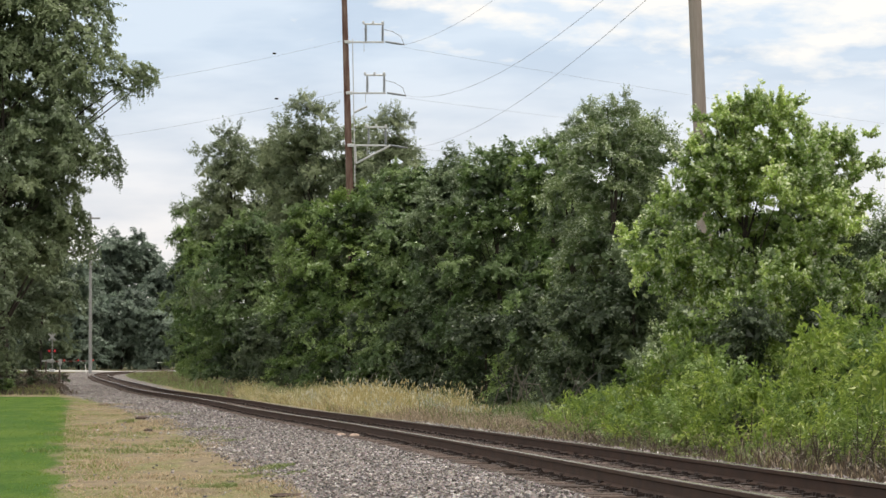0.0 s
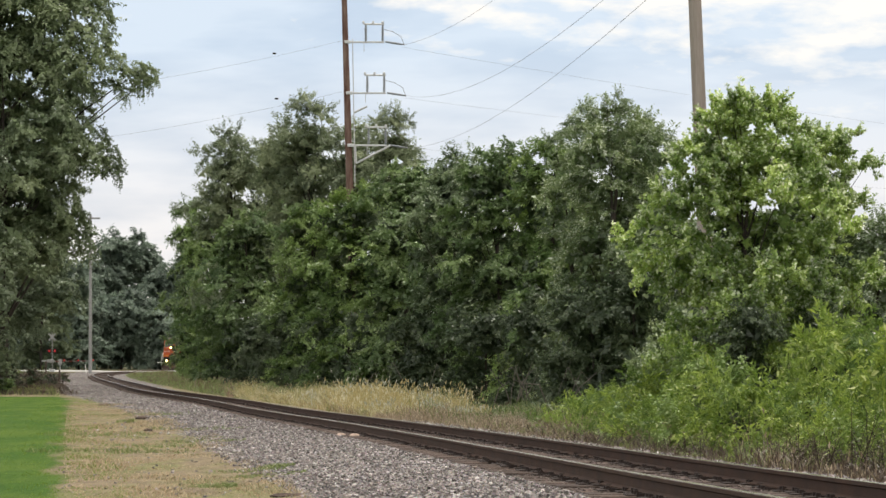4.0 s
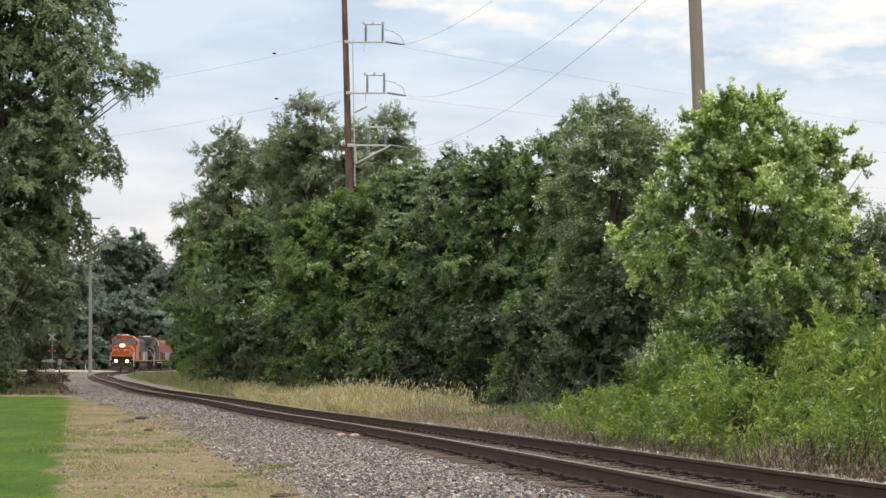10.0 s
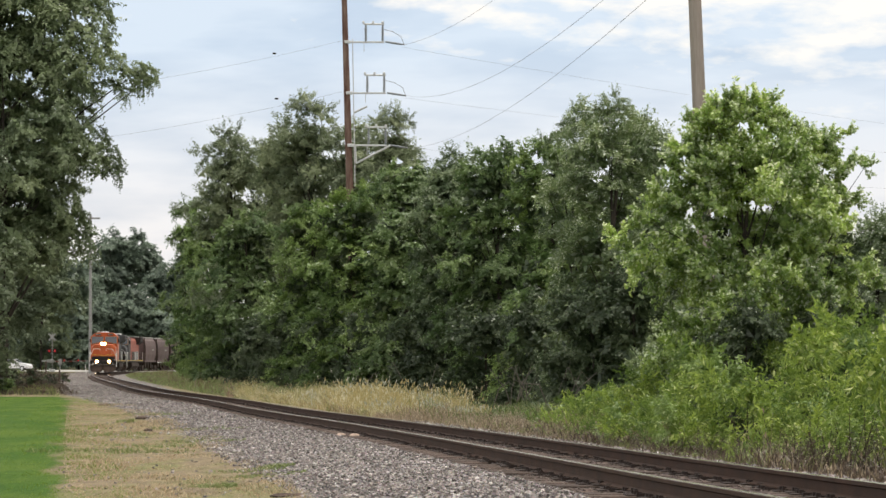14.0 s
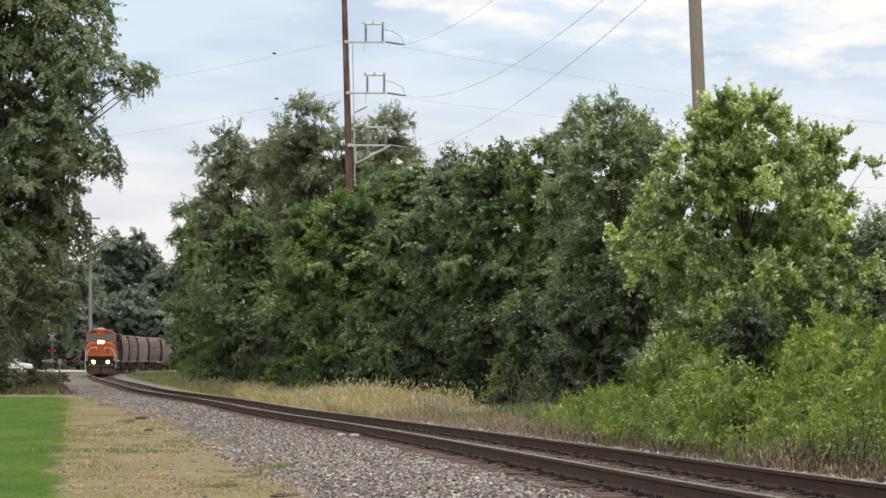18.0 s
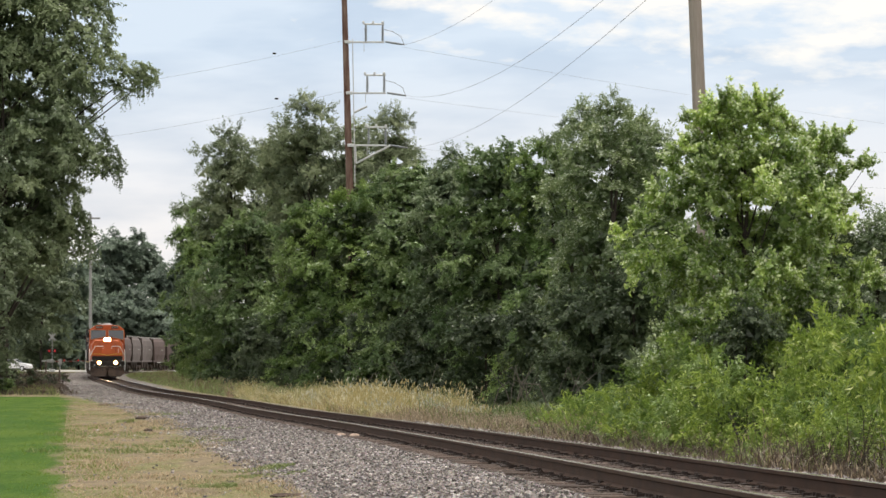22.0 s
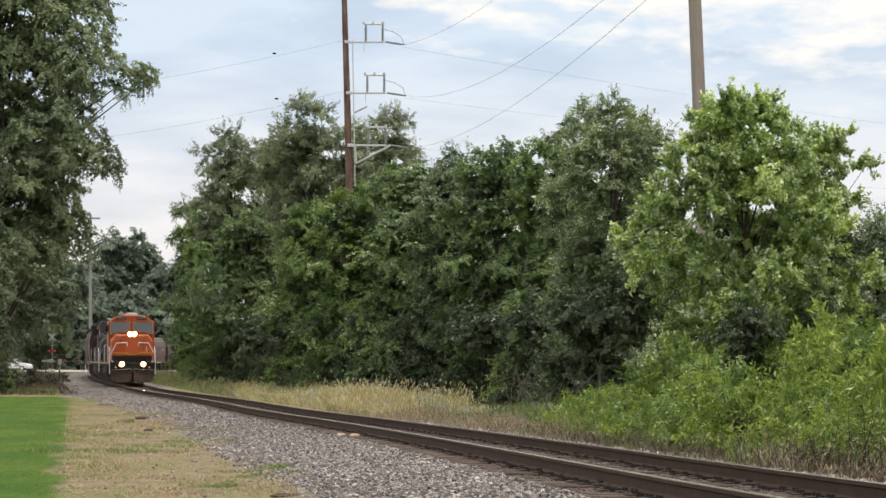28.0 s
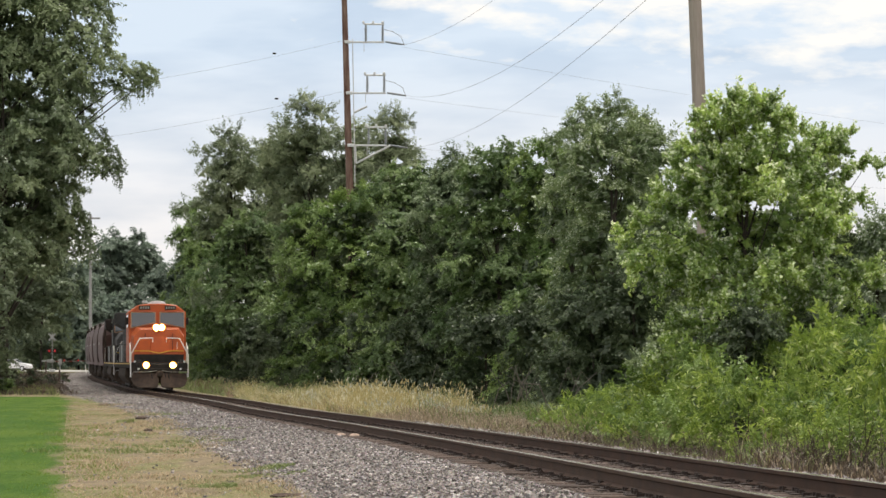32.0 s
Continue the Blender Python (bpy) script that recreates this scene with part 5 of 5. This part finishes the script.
        part("cut_lever", tube([(11.06, side * 0.12, 1.05), (11.10, side * 0.60, 0.98), (11.02, side * 1.38, 0.98), (11.02, side * 1.44, 0.80)], [0.016] * 4, 5), M["galv_dim"], root)
    part("coupler", box(10.9, 11.35, -0.16, 0.16, 0.72, 1.02, 0.05), M["frame"], root)
    part("drawbar", box(-11.2, -10.6, -0.14, 0.14, 0.74, 1.0, 0.04), M["frame"], root)
    for i, y in enumerate((-0.42, 0.30, 0.46)):
        part("air_hose", tube([(10.95, y, 1.0), (11.12, y, 0.8), (11.1, y + 0.08, 0.5)], [0.03] * 3, 6), M["tyre"], root)
    for side in (-1, 1):
        can = part("ditch_light", disc(10.96, side * 0.70, 1.34, 0.18, 0.16), M["black"], root, "round ditch light on the platform")
        # on the lit engine this ring emits the lens's warm glare
        part("reflector", disc(11.04, side * 0.70, 1.34, 0.19, 0.03), M["reflector"] if lit else M["galv_dim"], can)
        part("lens", disc(11.06, side * 0.70, 1.34, 0.125, 0.03), M["ditchlight"] if lit else M["glass"], can, "glowing lens" if lit else "unlit lens")
        part("handrail", tube([(10.93, side * 1.50, 0.70), (10.93, side * 1.50, 1.90), (10.93, side * 1.04, 2.74), (10.93, side * 0.36, 2.76), (10.88, side * 0.36, 2.55)],
                              [0.030] * 5, 8), M["white"], root, "white painted front handrail")
        part("handrail", tube([(9.6, side * 1.5, 1.48), (9.6, side * 1.5, 2.5), (10.5, side * 1.5, 2.2), (10.5, side * 1.5, 0.7)], [0.025] * 4, 6), M["white"], root, "white painted side handrail")
        for k in range(4):
            part("step", box(10.35, 10.75, side * 1.35 - 0.13, side * 1.35 + 0.13, 0.32 + k * 0.28, 0.36 + k * 0.28, 0.01), M["black"], root)
        # walkway rail along the hood
        for k in range(10):
            x = -10.2 + k * 1.75
            part("stanchion", rod((x, side * 1.47, 1.48), (x, side * 1.47, 2.50), 0.018, 6), M["white"] if k in (0, 9) else M["black"], root)
        part("handrail", rod((-10.2, side * 1.47, 2.5), (5.55, side * 1.47, 2.5), 0.02, 6), M["black"], root)
        part("stripe", box(-10.6, 10.3, side * 1.503 - 0.004, side * 1.503 + 0.004, 1.38, 1.44), M["yellow"], root, "yellow sill stripe")
    # long hood
    part("long_hood", prism([(-0.95, 1.48), (-0.95, 3.95), (-0.7, 4.25), (0.7, 4.25), (0.95, 3.95), (0.95, 1.48)], -10.5, 3.6, 0.03), hood, root)
    part("hood_roof", box(-10.3, 5.85, -0.72, 0.72, 4.25, 4.33, 0.02), M["black"], root)
    part("blower_housing", box(3.6, 5.9, -1.44, 1.44, 1.48, 4.25, 0.08), mid_paint or hood, root)
    part("exhaust_stack", box(-0.6, 0.6, -0.35, 0.35, 4.32, 4.60, 0.05), M["black"], root)
    rad = part("radiator", prism([(-1.5, 3.75), (-1.5, 4.45), (1.5, 4.45), (1.5, 3.75), (0.95, 3.45), (-0.95, 3.45)], -10.2, -6.6, 0.03), radiator_paint or hood, root, "flared radiator housing")
    for side in (-1, 1):
        for k in range(3):
            part("grille", box(-10.0 + k * 1.12, -9.0 + k * 1.12, side * 1.51 - 0.015, side * 1.51 + 0.015, 3.85, 4.36, 0.01), M["black"], rad)
        for k in range(8):
            part("hood_door", box(-6.2 + k * 1.2, -5.1 + k * 1.2, side * 0.955 - 0.012, side * 0.955 + 0.012, 1.7, 3.7, 0.008), hood, root)
    for side in (-1, 1):
        part("equipment_cabinet", box(-4.6, -0.9, side * 1.22 - 0.2, side * 1.22 + 0.2, 1.48, 2.55, 0.04), M["weathered"], root, "pale grey cabinet on the walkway")
    # the long frame of a big six-axle engine: everything behind the middle sits further back
    for ob in root.children_recursive:
        if ob.location.x < -1:
            ob.location.x -= LONG_TAIL
        else:
            for v in ob.data.vertices:
                if v.co.x < -1:
                    v.co.x -= LONG_TAIL
    return root


def build_hopper(name_label, paint):
    """Covered hopper with smooth bulging sides, three bays, roof hatches and end ladders."""
    root = thing("hopper_car", pose(0, 0, 0), name_label, "freight car", "hopper cars of the train")
    prof = [(-1.45, 1.35), (-1.56, 2.2), (-1.56, 3.3), (-1.42, 4.0), (-1.05, 4.38), (1.05, 4.38), (1.42, 4.0), (1.56, 3.3), (1.56, 2.2), (1.45, 1.35)]
    bm = prism(prof, -5.7, 5.7, 0.0)
    for v in bm.verts:
        if v.co.z < 2.0:
            v.co.x *= 0.80
        elif v.co.z < 3.0:
            v.co.x *= 0.97
    part("body", bm, paint, root)
    part("side_sill", box(-6.0, 6.0, -1.50, -1.42, 1.20, 1.42, 0.02), paint, root)
    part("side_sill", box(-6.0, 6.0, 1.42, 1.50, 1.20, 1.42, 0.02), paint, root)
    part("centre_sill", box(-6.3, 6.3, -0.25, 0.25, 0.78, 1.10, 0.02), M["frame"], root)
    part("roof", box(-5.75, 5.75, -1.12, 1.12, 4.37, 4.44, 0.02), M["roofgrey"], root, "pale dusty roof")
    for k in range(5):
        part("hatch", box(-5.0 + k * 2.1, -3.4 + k * 2.1, -0.35, 0.35, 4.44, 4.56, 0.03), M["roofgrey"], root)
    for side in (-1, 1):
        part("running_board", box(-5.9, 5.9, side * 0.85 - 0.22, side * 0.85 + 0.22, 4.50, 4.53, 0.0), M["roofgrey"], root, "pale roof walkway")
        for x in (-5.72, 5.72):
            part("end_post", box(x - 0.08, x + 0.08, side * 1.36 - 0.07, side * 1.36 + 0.07, 1.42, 4.36, 0.01), M["frame"], root)
            for k in range(4):
                part("ladder_rung", rod((x - 0.25, side * 1.54, 1.7 + k * 0.6), (x + 0.25, side * 1.54, 1.7 + k * 0.6), 0.014, 5), M["frame"], root)
        part("lettering", box(-3.2, -1.4, side * 1.563 - 0.004, side * 1.563 + 0.004, 2.75, 2.90), M["galv_dim"], root, "plain pale bar of lettering")
    for x in (-2.7, 0.0, 2.7):
        part("discharge_bay", prism_y([(x - 1.3, 1.36), (x - 0.35, 0.42), (x + 0.35, 0.42), (x + 1.3, 1.36)], -1.2, 1.2, 0.02), M["frame"], root)
    for x in (-4.6, 4.6):
        add_truck(root, x, (-0.87, 0.87), 0.42, 0.52, 1.25)
    for x in (-6.45, 6.45):
        part("coupler", box(x - 0.20, x + 0.20, -0.12, 0.12, 0.76, 0.98, 0.03), M["frame"], root)
    return root


M["redorange"] = material("red_orange_paint", (0.36, 0.075, 0.030), 0.5, 0, 0.2, 1.2, 0.05, 40, (0.25, 0.055, 0.028))
TRAIN = []
lead = build_locomotive("orange diesel locomotive with lit headlights and white handrails", M["greyhood"], M["orange"], True, M["orange"])
second = build_locomotive("grey-cabbed diesel locomotive with a red-orange hood", M["redorange"], M["greyhood"], False, M["redorange"], M["black"])
TRAIN += [(lead, 11.15, 7.0, False), (second, 35.45, 7.0, False)]
maroon_hopper = build_hopper("dusty maroon covered hopper car with a pale roof", M["maroon"])
grey_hopper = build_hopper("dusty grey covered hopper car with a pale roof", M["greycar"])
for k in range(16):
    base = grey_hopper if k in (4, 5, 9, 12) else maroon_hopper
    car = base if k in (0, 4) else copy_thing(base, pose(0, 0, 0))
    TRAIN.append((car, 48.9 + 6.65 + 13.3 * k, 4.6, False))

# ---------------------------------------------------------------- level crossing
ROAD_Y0, ROAD_Y1 = 335.0, 345.0


def build_road():
    xs = np.concatenate([np.arange(-170, -46, 4.0), np.arange(-46, -33, 0.5), np.arange(-33, 60, 4.0)])
    ys = np.linspace(ROAD_Y0, ROAD_Y1, 6)
    verts, faces = [], []
    for y in ys:
        for x in xs:
            d = abs(x - float(glide(TRACK_X, y)))
            w = float(smooth01(1.6, 7.0, d))
            z = float(glide(RAIL_Z, y)) - 0.025 + w * (0.02 + 0.014 * (y - ROAD_Y0))
            verts.append((x, y, z))
    n = len(xs)
    for j in range(len(ys) - 1):
        faces += [(j * n + i, j * n + i + 1, (j + 1) * n + i + 1, (j + 1) * n + i) for i in range(n - 1)]
    o = len(verts)
    verts += [(v[0], v[1], -0.3) for v in verts[:n]]
    faces += [(i, o + i, o + i + 1, i + 1) for i in range(n - 1)]
    tagged(new("road", mesh_from("road", verts, faces, M["asphalt"])), "pale sunlit road over the level crossing", "road", kind="structure")


build_road()


def spot(px, y):
    x = at(px, y)
    return x, y, ground_at(x, y)


M["dullred"] = material("dull_red_paint", (0.20, 0.03, 0.025), 0.7, 0, 0.2, 5)


def build_signal():
    x, y, g = spot(93, 332)
    root = thing("crossing_signal", pose(x, y, g), "level crossing signal with crossbuck and lit red lamps", "crossing signal")
    part("base", box(-0.35, 0.35, -0.35, 0.35, 0, 0.35, 0.03), M["galv"], root)
    part("mast", rod((0, 0, 0.3), (0, 0, 5.0), 0.06, 10), M["weathered"], root)
    for a in (45, -45):
        bm = box(-0.62, 0.62, -0.015, 0.015, -0.115, 0.115, 0.005)
        bmesh.ops.rotate(bm, verts=bm.verts, matrix=Matrix.Rotation(radians(a), 3, "Y"))
        bmesh.ops.translate(bm, verts=bm.verts, vec=(0, -0.1 - 0.02 * (a > 0), 4.45))
        part("crossbuck_blade", bm, M["weathered"], root, "white crossbuck blade with shade in its grey colour")
    part("cross_arm", box(-0.85, 0.85, -0.05, 0.05, 2.80, 2.88, 0.01), M["black"], root)
    for sx in (-0.36, 0.36):
        bk = part("backboard", disc(sx, -0.08, 2.68, 0.30, 0.03, 20, "y"), M["black"], root, "round black lamp backboard")
        part("lamp", disc(sx, -0.13, 2.68, 0.13, 0.06, 16, "y"), M["redlight"], bk, "red flashing lamp")
    part("gate_mechanism", box(-0.6, 0.2, -0.3, 0.3, 1.15, 1.6, 0.05), M["weathered"], root, "pale gate machine housing")
    part("counterweight", box(-1.3, -0.6, -0.45, -0.3, 1.28, 1.5, 0.03), M["weathered"], root)
    arm = part("gate_arm", rod((0.2, -0.35, 1.30), (5.4, -0.35, 1.42), 0.045, 8, 0.03), M["weathered"], root, "lowered red and white gate arm")
    for k in range(6):
        xx = 0.5 + k * 0.85
        part("red_band", rod((xx, -0.35, 1.307 + 0.023 * (xx - 0.2)), (xx + 0.42, -0.35, 1.307 + 0.023 * (xx + 0.22)), 0.051, 8), M["dullred"], arm)
    for xx in (1.6, 3.4, 5.3):
        part("gate_lamp", disc(xx, -0.42, 1.50, 0.09, 0.1, 10, "y"), M["redlight"], arm, "small red lamp on the gate arm")
    # relay cabinet behind the mast
    x2, y2, g2 = spot(107, 334)
    cab = thing("relay_cabinet", pose(x2, y2, g2), "pale metal relay cabinet on posts by the crossing", "cabinet")
    part("box", box(-0.25, 0.25, -0.2, 0.2, 0.9, 1.6, 0.03), M["weathered"], cab)
    part("post", rod((0, 0, -0.1), (0, 0, 0.95), 0.05, 8), M["galv"], cab)
    # the opposite gate: only the tip of its arm clears the bushes
    x3, y3, g3 = spot(345, 328)
    gate = thing("crossing_gate", pose(x3, y3, g3), "lowered white gate arm on the far approach", "crossing gate")
    part("mast", rod((0, 0, 0), (0, 0, 1.9), 0.08, 10), M["galv"], gate)
    part("gate_arm", rod((0.3, 0, 1.22), (-4.7, 0, 1.22), 0.06, 8, 0.05), M["white"], gate, "white gate arm")
    part("arm_support", rod((-4.0, 0, -0.1), (-4.0, 0, 1.22), 0.03, 6), M["frame"], gate)
    # marker and stump by the pole
    x4, y4, g4 = spot(152, 322)
    mk = thing("marker_post", pose(x4, y4, g4), "short white marker post leaning by the pole", "marker post")
    part("post", rod((0.1, 0, -0.1), (-0.05, 0, 1.0), 0.06, 8), M["white"], mk)
    for px, y, top in ((82, 215, 640), (106, 200, 655)):
        xx, yy, gg = spot(px, y)
        fp = thing("fence_post", pose(xx, yy, gg), "weathered dark wooden fence post in the brush", "fence post")
        part("post", box(-0.06, 0.06, -0.06, 0.06, -0.2, height(top, y) - gg, 0.015), M["postwood"], fp)


build_signal()


def build_car():
    """White car, nose along +x."""
    root = thing("car", pose(0, 0, 0), "white car waiting on the road at the crossing", "car")
    body = [(-2.2, 0.35), (-2.25, 0.75), (-2.1, 1.0), (1.0, 1.02), (2.05, 0.85), (2.2, 0.6), (2.15, 0.3)]
    part("body", prism_y(body, -0.88, 0.88, 0.06), M["carwhite"], root)
    cabin = part("cabin", prism_y([(-1.95, 1.0), (-1.45, 1.48), (0.15, 1.50), (0.95, 1.02)], -0.76, 0.76, 0.05), M["carwhite"], root)
    for side in (-1, 1):
        part("side_window", prism_y([(-1.65, 1.05), (-1.3, 1.40), (0.1, 1.42), (0.7, 1.06)], side * 0.765 - 0.012, side * 0.765 + 0.012), M["glass"], cabin)
        part("headlight", box(2.0, 2.17, side * 0.62 - 0.16, side * 0.62 + 0.16, 0.62, 0.76, 0.02), M["galv"], root)
        for x in (-1.35, 1.35):
            w = part("wheel", disc(x, side * 0.80, 0.32, 0.32, 0.2, 20, "y"), M["tyre"], root)
            part("rim", disc(x, side * 0.905, 0.32, 0.2, 0.02, 14, "y"), M["galv"], w)
    bm = prism_y([(0.90, 1.06), (0.22, 1.46), (0.26, 1.47), (0.95, 1.06)], -0.66, 0.66)
    part("windshield", bm, M["glass"], cabin)
    return root


car = build_car()

# ---------------------------------------------------------------- poles and wires


def build_poles():
    # brown transmission pole with switch gear
    y = 150.0
    x0, x1 = at(618, y), at(608.5, y)
    g = ground_at(x0, y)
    ztop, zlow = height(-90, y), height(315, y)
    root = thing("utility_pole", pose(x0, y, g), "tall brown wooden power pole carrying three switch arms", "utility pole")
    lean = (x1 - x0) / (height(0, y) - zlow)
    def on(z):
        return lean * (z - zlow)
    part("pole", tube([(on(g) , 0, -0.3), (on(zlow), 0, zlow - g), (on(ztop), 0, ztop - g)], [0.24, 0.215, 0.15], 12), M["pole_red"], root, "reddish brown weathered pole")
    k = y / FOCAL
    part("conduit", tube([(on(height(320, y)) + 0.33, -0.2, height(330, y) - g), (on(height(70, y)) + 0.42, -0.2, height(68, y) - g)], [0.03, 0.03], 6), M["galv"], root)
    attach = []
    for i, py in enumerate((73, 164, 257)):
        z = height(py, y) - g
        ox = on(height(py, y)) + 9 * k
        arm = part("switch_arm", box(ox - 9 * k, ox + 60 * k, -0.06, 0.06, z - 0.05, z + 0.05, 0.01), M["galv"], root, "galvanised switch arm")
        part("bracket", box(ox - 9 * k - 0.05, ox - 9 * k + 0.32, -0.26, -0.1, z - 0.10, z + 0.08, 0.02), M["galv"], arm)
        for dx in (27, 57):
            shape = [rod((ox + dx * k, 0, z + 0.04), (ox + dx * k, 0, z + 1.0), 0.05, 8)]
            shape += [rod((ox + dx * k, 0, z + 0.12 + j * 0.10), (ox + dx * k, 0, z + 0.17 + j * 0.10), 0.095, 10, 0.06) for j in range(8)]
            part("insulator", joined(*shape), M["porcelain"], arm, "grey ribbed insulator")
        part("switch_blade", box(ox + 23 * k, ox + 60 * k, -0.05, 0.05, z + 1.0, z + 1.10, 0.02), M["galv"], arm)
        for dx in (23, 40, 57):
            part("clamp", box(ox + dx * k - 0.07, ox + dx * k + 0.07, -0.08, 0.08, z + 1.06, z + 1.22, 0.02), M["galv"], arm)
        part("strain_insulator", tube([(ox + 62 * k, 0, z + 0.02), (ox + 78 * k, 0, z - 0.06), (ox + 96 * k, 0, z - 0.15)], [0.05, 0.065, 0.04], 8), M["porcelain"], arm)
        part("jumper", tube([(ox + 58 * k, 0, z + 0.75), (ox + 75 * k, 0.0, z + 0.62), (ox + 90 * k, 0, z + 0.32), (ox + 95 * k, 0, z - 0.12)], [0.016] * 4, 5), M["wire"], arm)
        part("hanger", rod((ox + 24 * k, -0.02, z - 0.05), (ox + 24 * k, -0.02, z - 0.55), 0.02, 6), M["galv"], arm)
        attach.append(Vector((x0 + ox + 96 * k, y, g + z - 0.15)))
    z = height(257, y) - g
    ox = on(height(257, y)) + 6 * k
    part("brace", rod((ox + 8 * k, -0.1, z - 1.05), (ox + 68 * k, -0.1, z - 0.02), 0.06, 8), M["galv"], root, "pale diagonal brace")
    part("brace", rod((ox + 4 * k, -0.1, z + 1.90), (ox + 27 * k, -0.1, z + 2.25), 0.06, 8), M["galv"], root, "pale diagonal brace")
    part("brace", rod((ox + 8 * k, -0.1, z - 1.05), (ox + 6 * k, -0.1, z), 0.05, 8), M["galv"], root, "pale upright strut")
    # grey pole behind the maples
    y2 = 66.0
    xb, xt = at(1261, y2), at(1232, y2)
    g2 = ground_at(xb, y2)
    r2 = thing("utility_pole", pose(xb, y2, g2), "thick weathered grey wooden power pole behind the maples", "utility pole")
    hz = height(0, y2) - g2
    top = hz * 1.45
    part("pole", tube([(0, 0, -0.3), ((xt - xb), 0, hz), ((xt - xb) * 1.45, 0, top)], [0.205, 0.165, 0.14], 14), M["pole_grey"], r2, "grey weathered pole with checks")
    ends = []
    for zz in (height(-42, y2), height(-105, y2), height(-270, y2)):
        s = zz - g2
        part("insulator", rod(((xt - xb) * s / hz, 0, s), ((xt - xb) * s / hz - 0.55, 0, s + 0.05), 0.06, 8), M["porcelain"], r2, "grey post insulator")
        ends.append(Vector((xb + (xt - xb) * s / hz - 0.55, y2, zz + 0.05)))
    # slim pale pole by the crossing
    y3 = 318.0
    x3 = at(160.5, y3)
    g3 = ground_at(x3, y3)
    r3 = thing("utility_pole", pose(x3, y3, g3), "tall slim pale grey power pole beside the crossing", "utility pole")
    part("pole", tube([(0, 0, -0.3), (at(159, y3) - x3, 0, height(380, y3) - g3)], [0.22, 0.15], 10), M["weathered"], r3)
    part("crossarm", box(-1.1, 1.1, -0.06, 0.06, height(388, y3) - g3, height(385, y3) - g3, 0.01), M["weathered"], r3)
    return attach, ends, Vector((x3, y3, height(386, y3)))


def wire(name, a, b, sag, r, label):
    a, b = Vector(a), Vector(b)
    pts = [a.lerp(b, u) - Vector((0, 0, sag * 4 * u * (1 - u))) for u in (i / 16 for i in range(17))]
    v, f = tube(pts, [r] * 17, 5)
    tagged(new(name, mesh_from(name, v, f, M["wire"])), label, "power line", "power lines between the poles")


ATTACH, ENDS, FAR_TOP = build_poles()
for a, b, sag in zip(ATTACH, reversed(ENDS), (0.9, 1.3, 1.05)):
    wire("power_line", a, b, sag, 0.007, "thin grey power line sagging between the poles")
for py, px in ((70, 606), (160, 611)):
    a = Vector((at(px, 150), 150, height(py, 150)))
    b = Vector((at(40, 150), 152, height(py + 95, 150)))
    wire("power_line", a, b, 0.3, 0.006, "thin grey power line running into the big tree")
for py, drop in ((82, 146), (172, 104), (260, 78)):
    a = Vector((at(712, 150), 150, height(py, 150)))
    b = Vector((at(1640, 230), 230, height(py + drop, 230)))
    wire("power_line", a, b, 0.2, 0.006, "thin pale power line running off behind the trees")
for px, py in ((483, 91), (487, 172)):
    x, z = at(px, 150), height(py, 150)
    mk = thing("line_marker", pose(x, 150.6, z), "small dark spacer hanging on a power line", "line marker")
    part("weight", box(-0.10, 0.10, -0.04, 0.04, -0.045, 0.045, 0.015), M["black"], mk)

# ---------------------------------------------------------------- what moves


def lead_front(t):
    """Distance of the leading coupler along the track."""
    return s_at(136.2) + 8.78 * (32.0 - t)


def gust(t):
    """The slow push of the wind on the near trees, about -0.5 to 1."""
    return float(np.interp(t, [0, 1, 3, 6, 9, 13, 16, 19, 21, 23, 26, 28, 30, 32], [0.95, 0.8, 0.5, 0.6, -0.1, -0.3, 0.1, -0.35, -0.2, 0.1, 0.2, 0.05, 0.0, 0.25]))


def motions():
    for ob, back, base, flip in TRAIN:
        walk(ob, [(t, vehicle_pose(lead_front(t) + back, base, flip)) for t in range(0, 33)])
    # wheels turn as far as the train rolls
    for ob, back, base, flip in TRAIN[:6]:
        for wheel in ob.children_recursive:
            if wheel.name.startswith("wheel"):
                r, c = wheel["radius"], wheel.location.copy()
                way = -1 if flip else 1
                walk(wheel, [(k / 15, Matrix.Translation(c) @ Euler((0, way * (8.78 * k / 15 / r % 6.283185), 0)).to_matrix().to_4x4()) for k in range(481)])
    # the white car rolls up to the gate and stops
    cy, cz = 340.5, float(glide(RAIL_Z, 340.5)) + 0.07
    walk(car, [(t, pose(at(px, cy), cy, cz, 0, 0, -12)) for t, px in ((0, -330), (4, -270), (8, -130), (10, -45), (11, -8), (12, 18), (13, 25), (14, 27), (32, 27))])
    for ob, rest, push, phase in SWAYERS:
        rows = []
        for k in range(23):
            t = min(32.0, k * 1.5)
            a = gust(t) + 0.35 * math.sin(1.9 * t + phase) + 0.2 * math.sin(3.1 * t + 2 * phase)
            b = 0.5 * math.sin(1.6 * t + 1.7 * phase)
            m = rest.copy()
            turn = Euler((push * 0.35 * b, push * 0.5 * a, push * 0.4 * math.sin(1.3 * t + phase))).to_matrix().to_4x4()
            place = Matrix.Translation(rest.translation + Vector((push * a, push * 0.4 * b, -0.1 * push * abs(a))))
            m.translation = (0, 0, 0)
            rows.append((t, place @ turn @ m))
        walk(ob, rows)


motions()
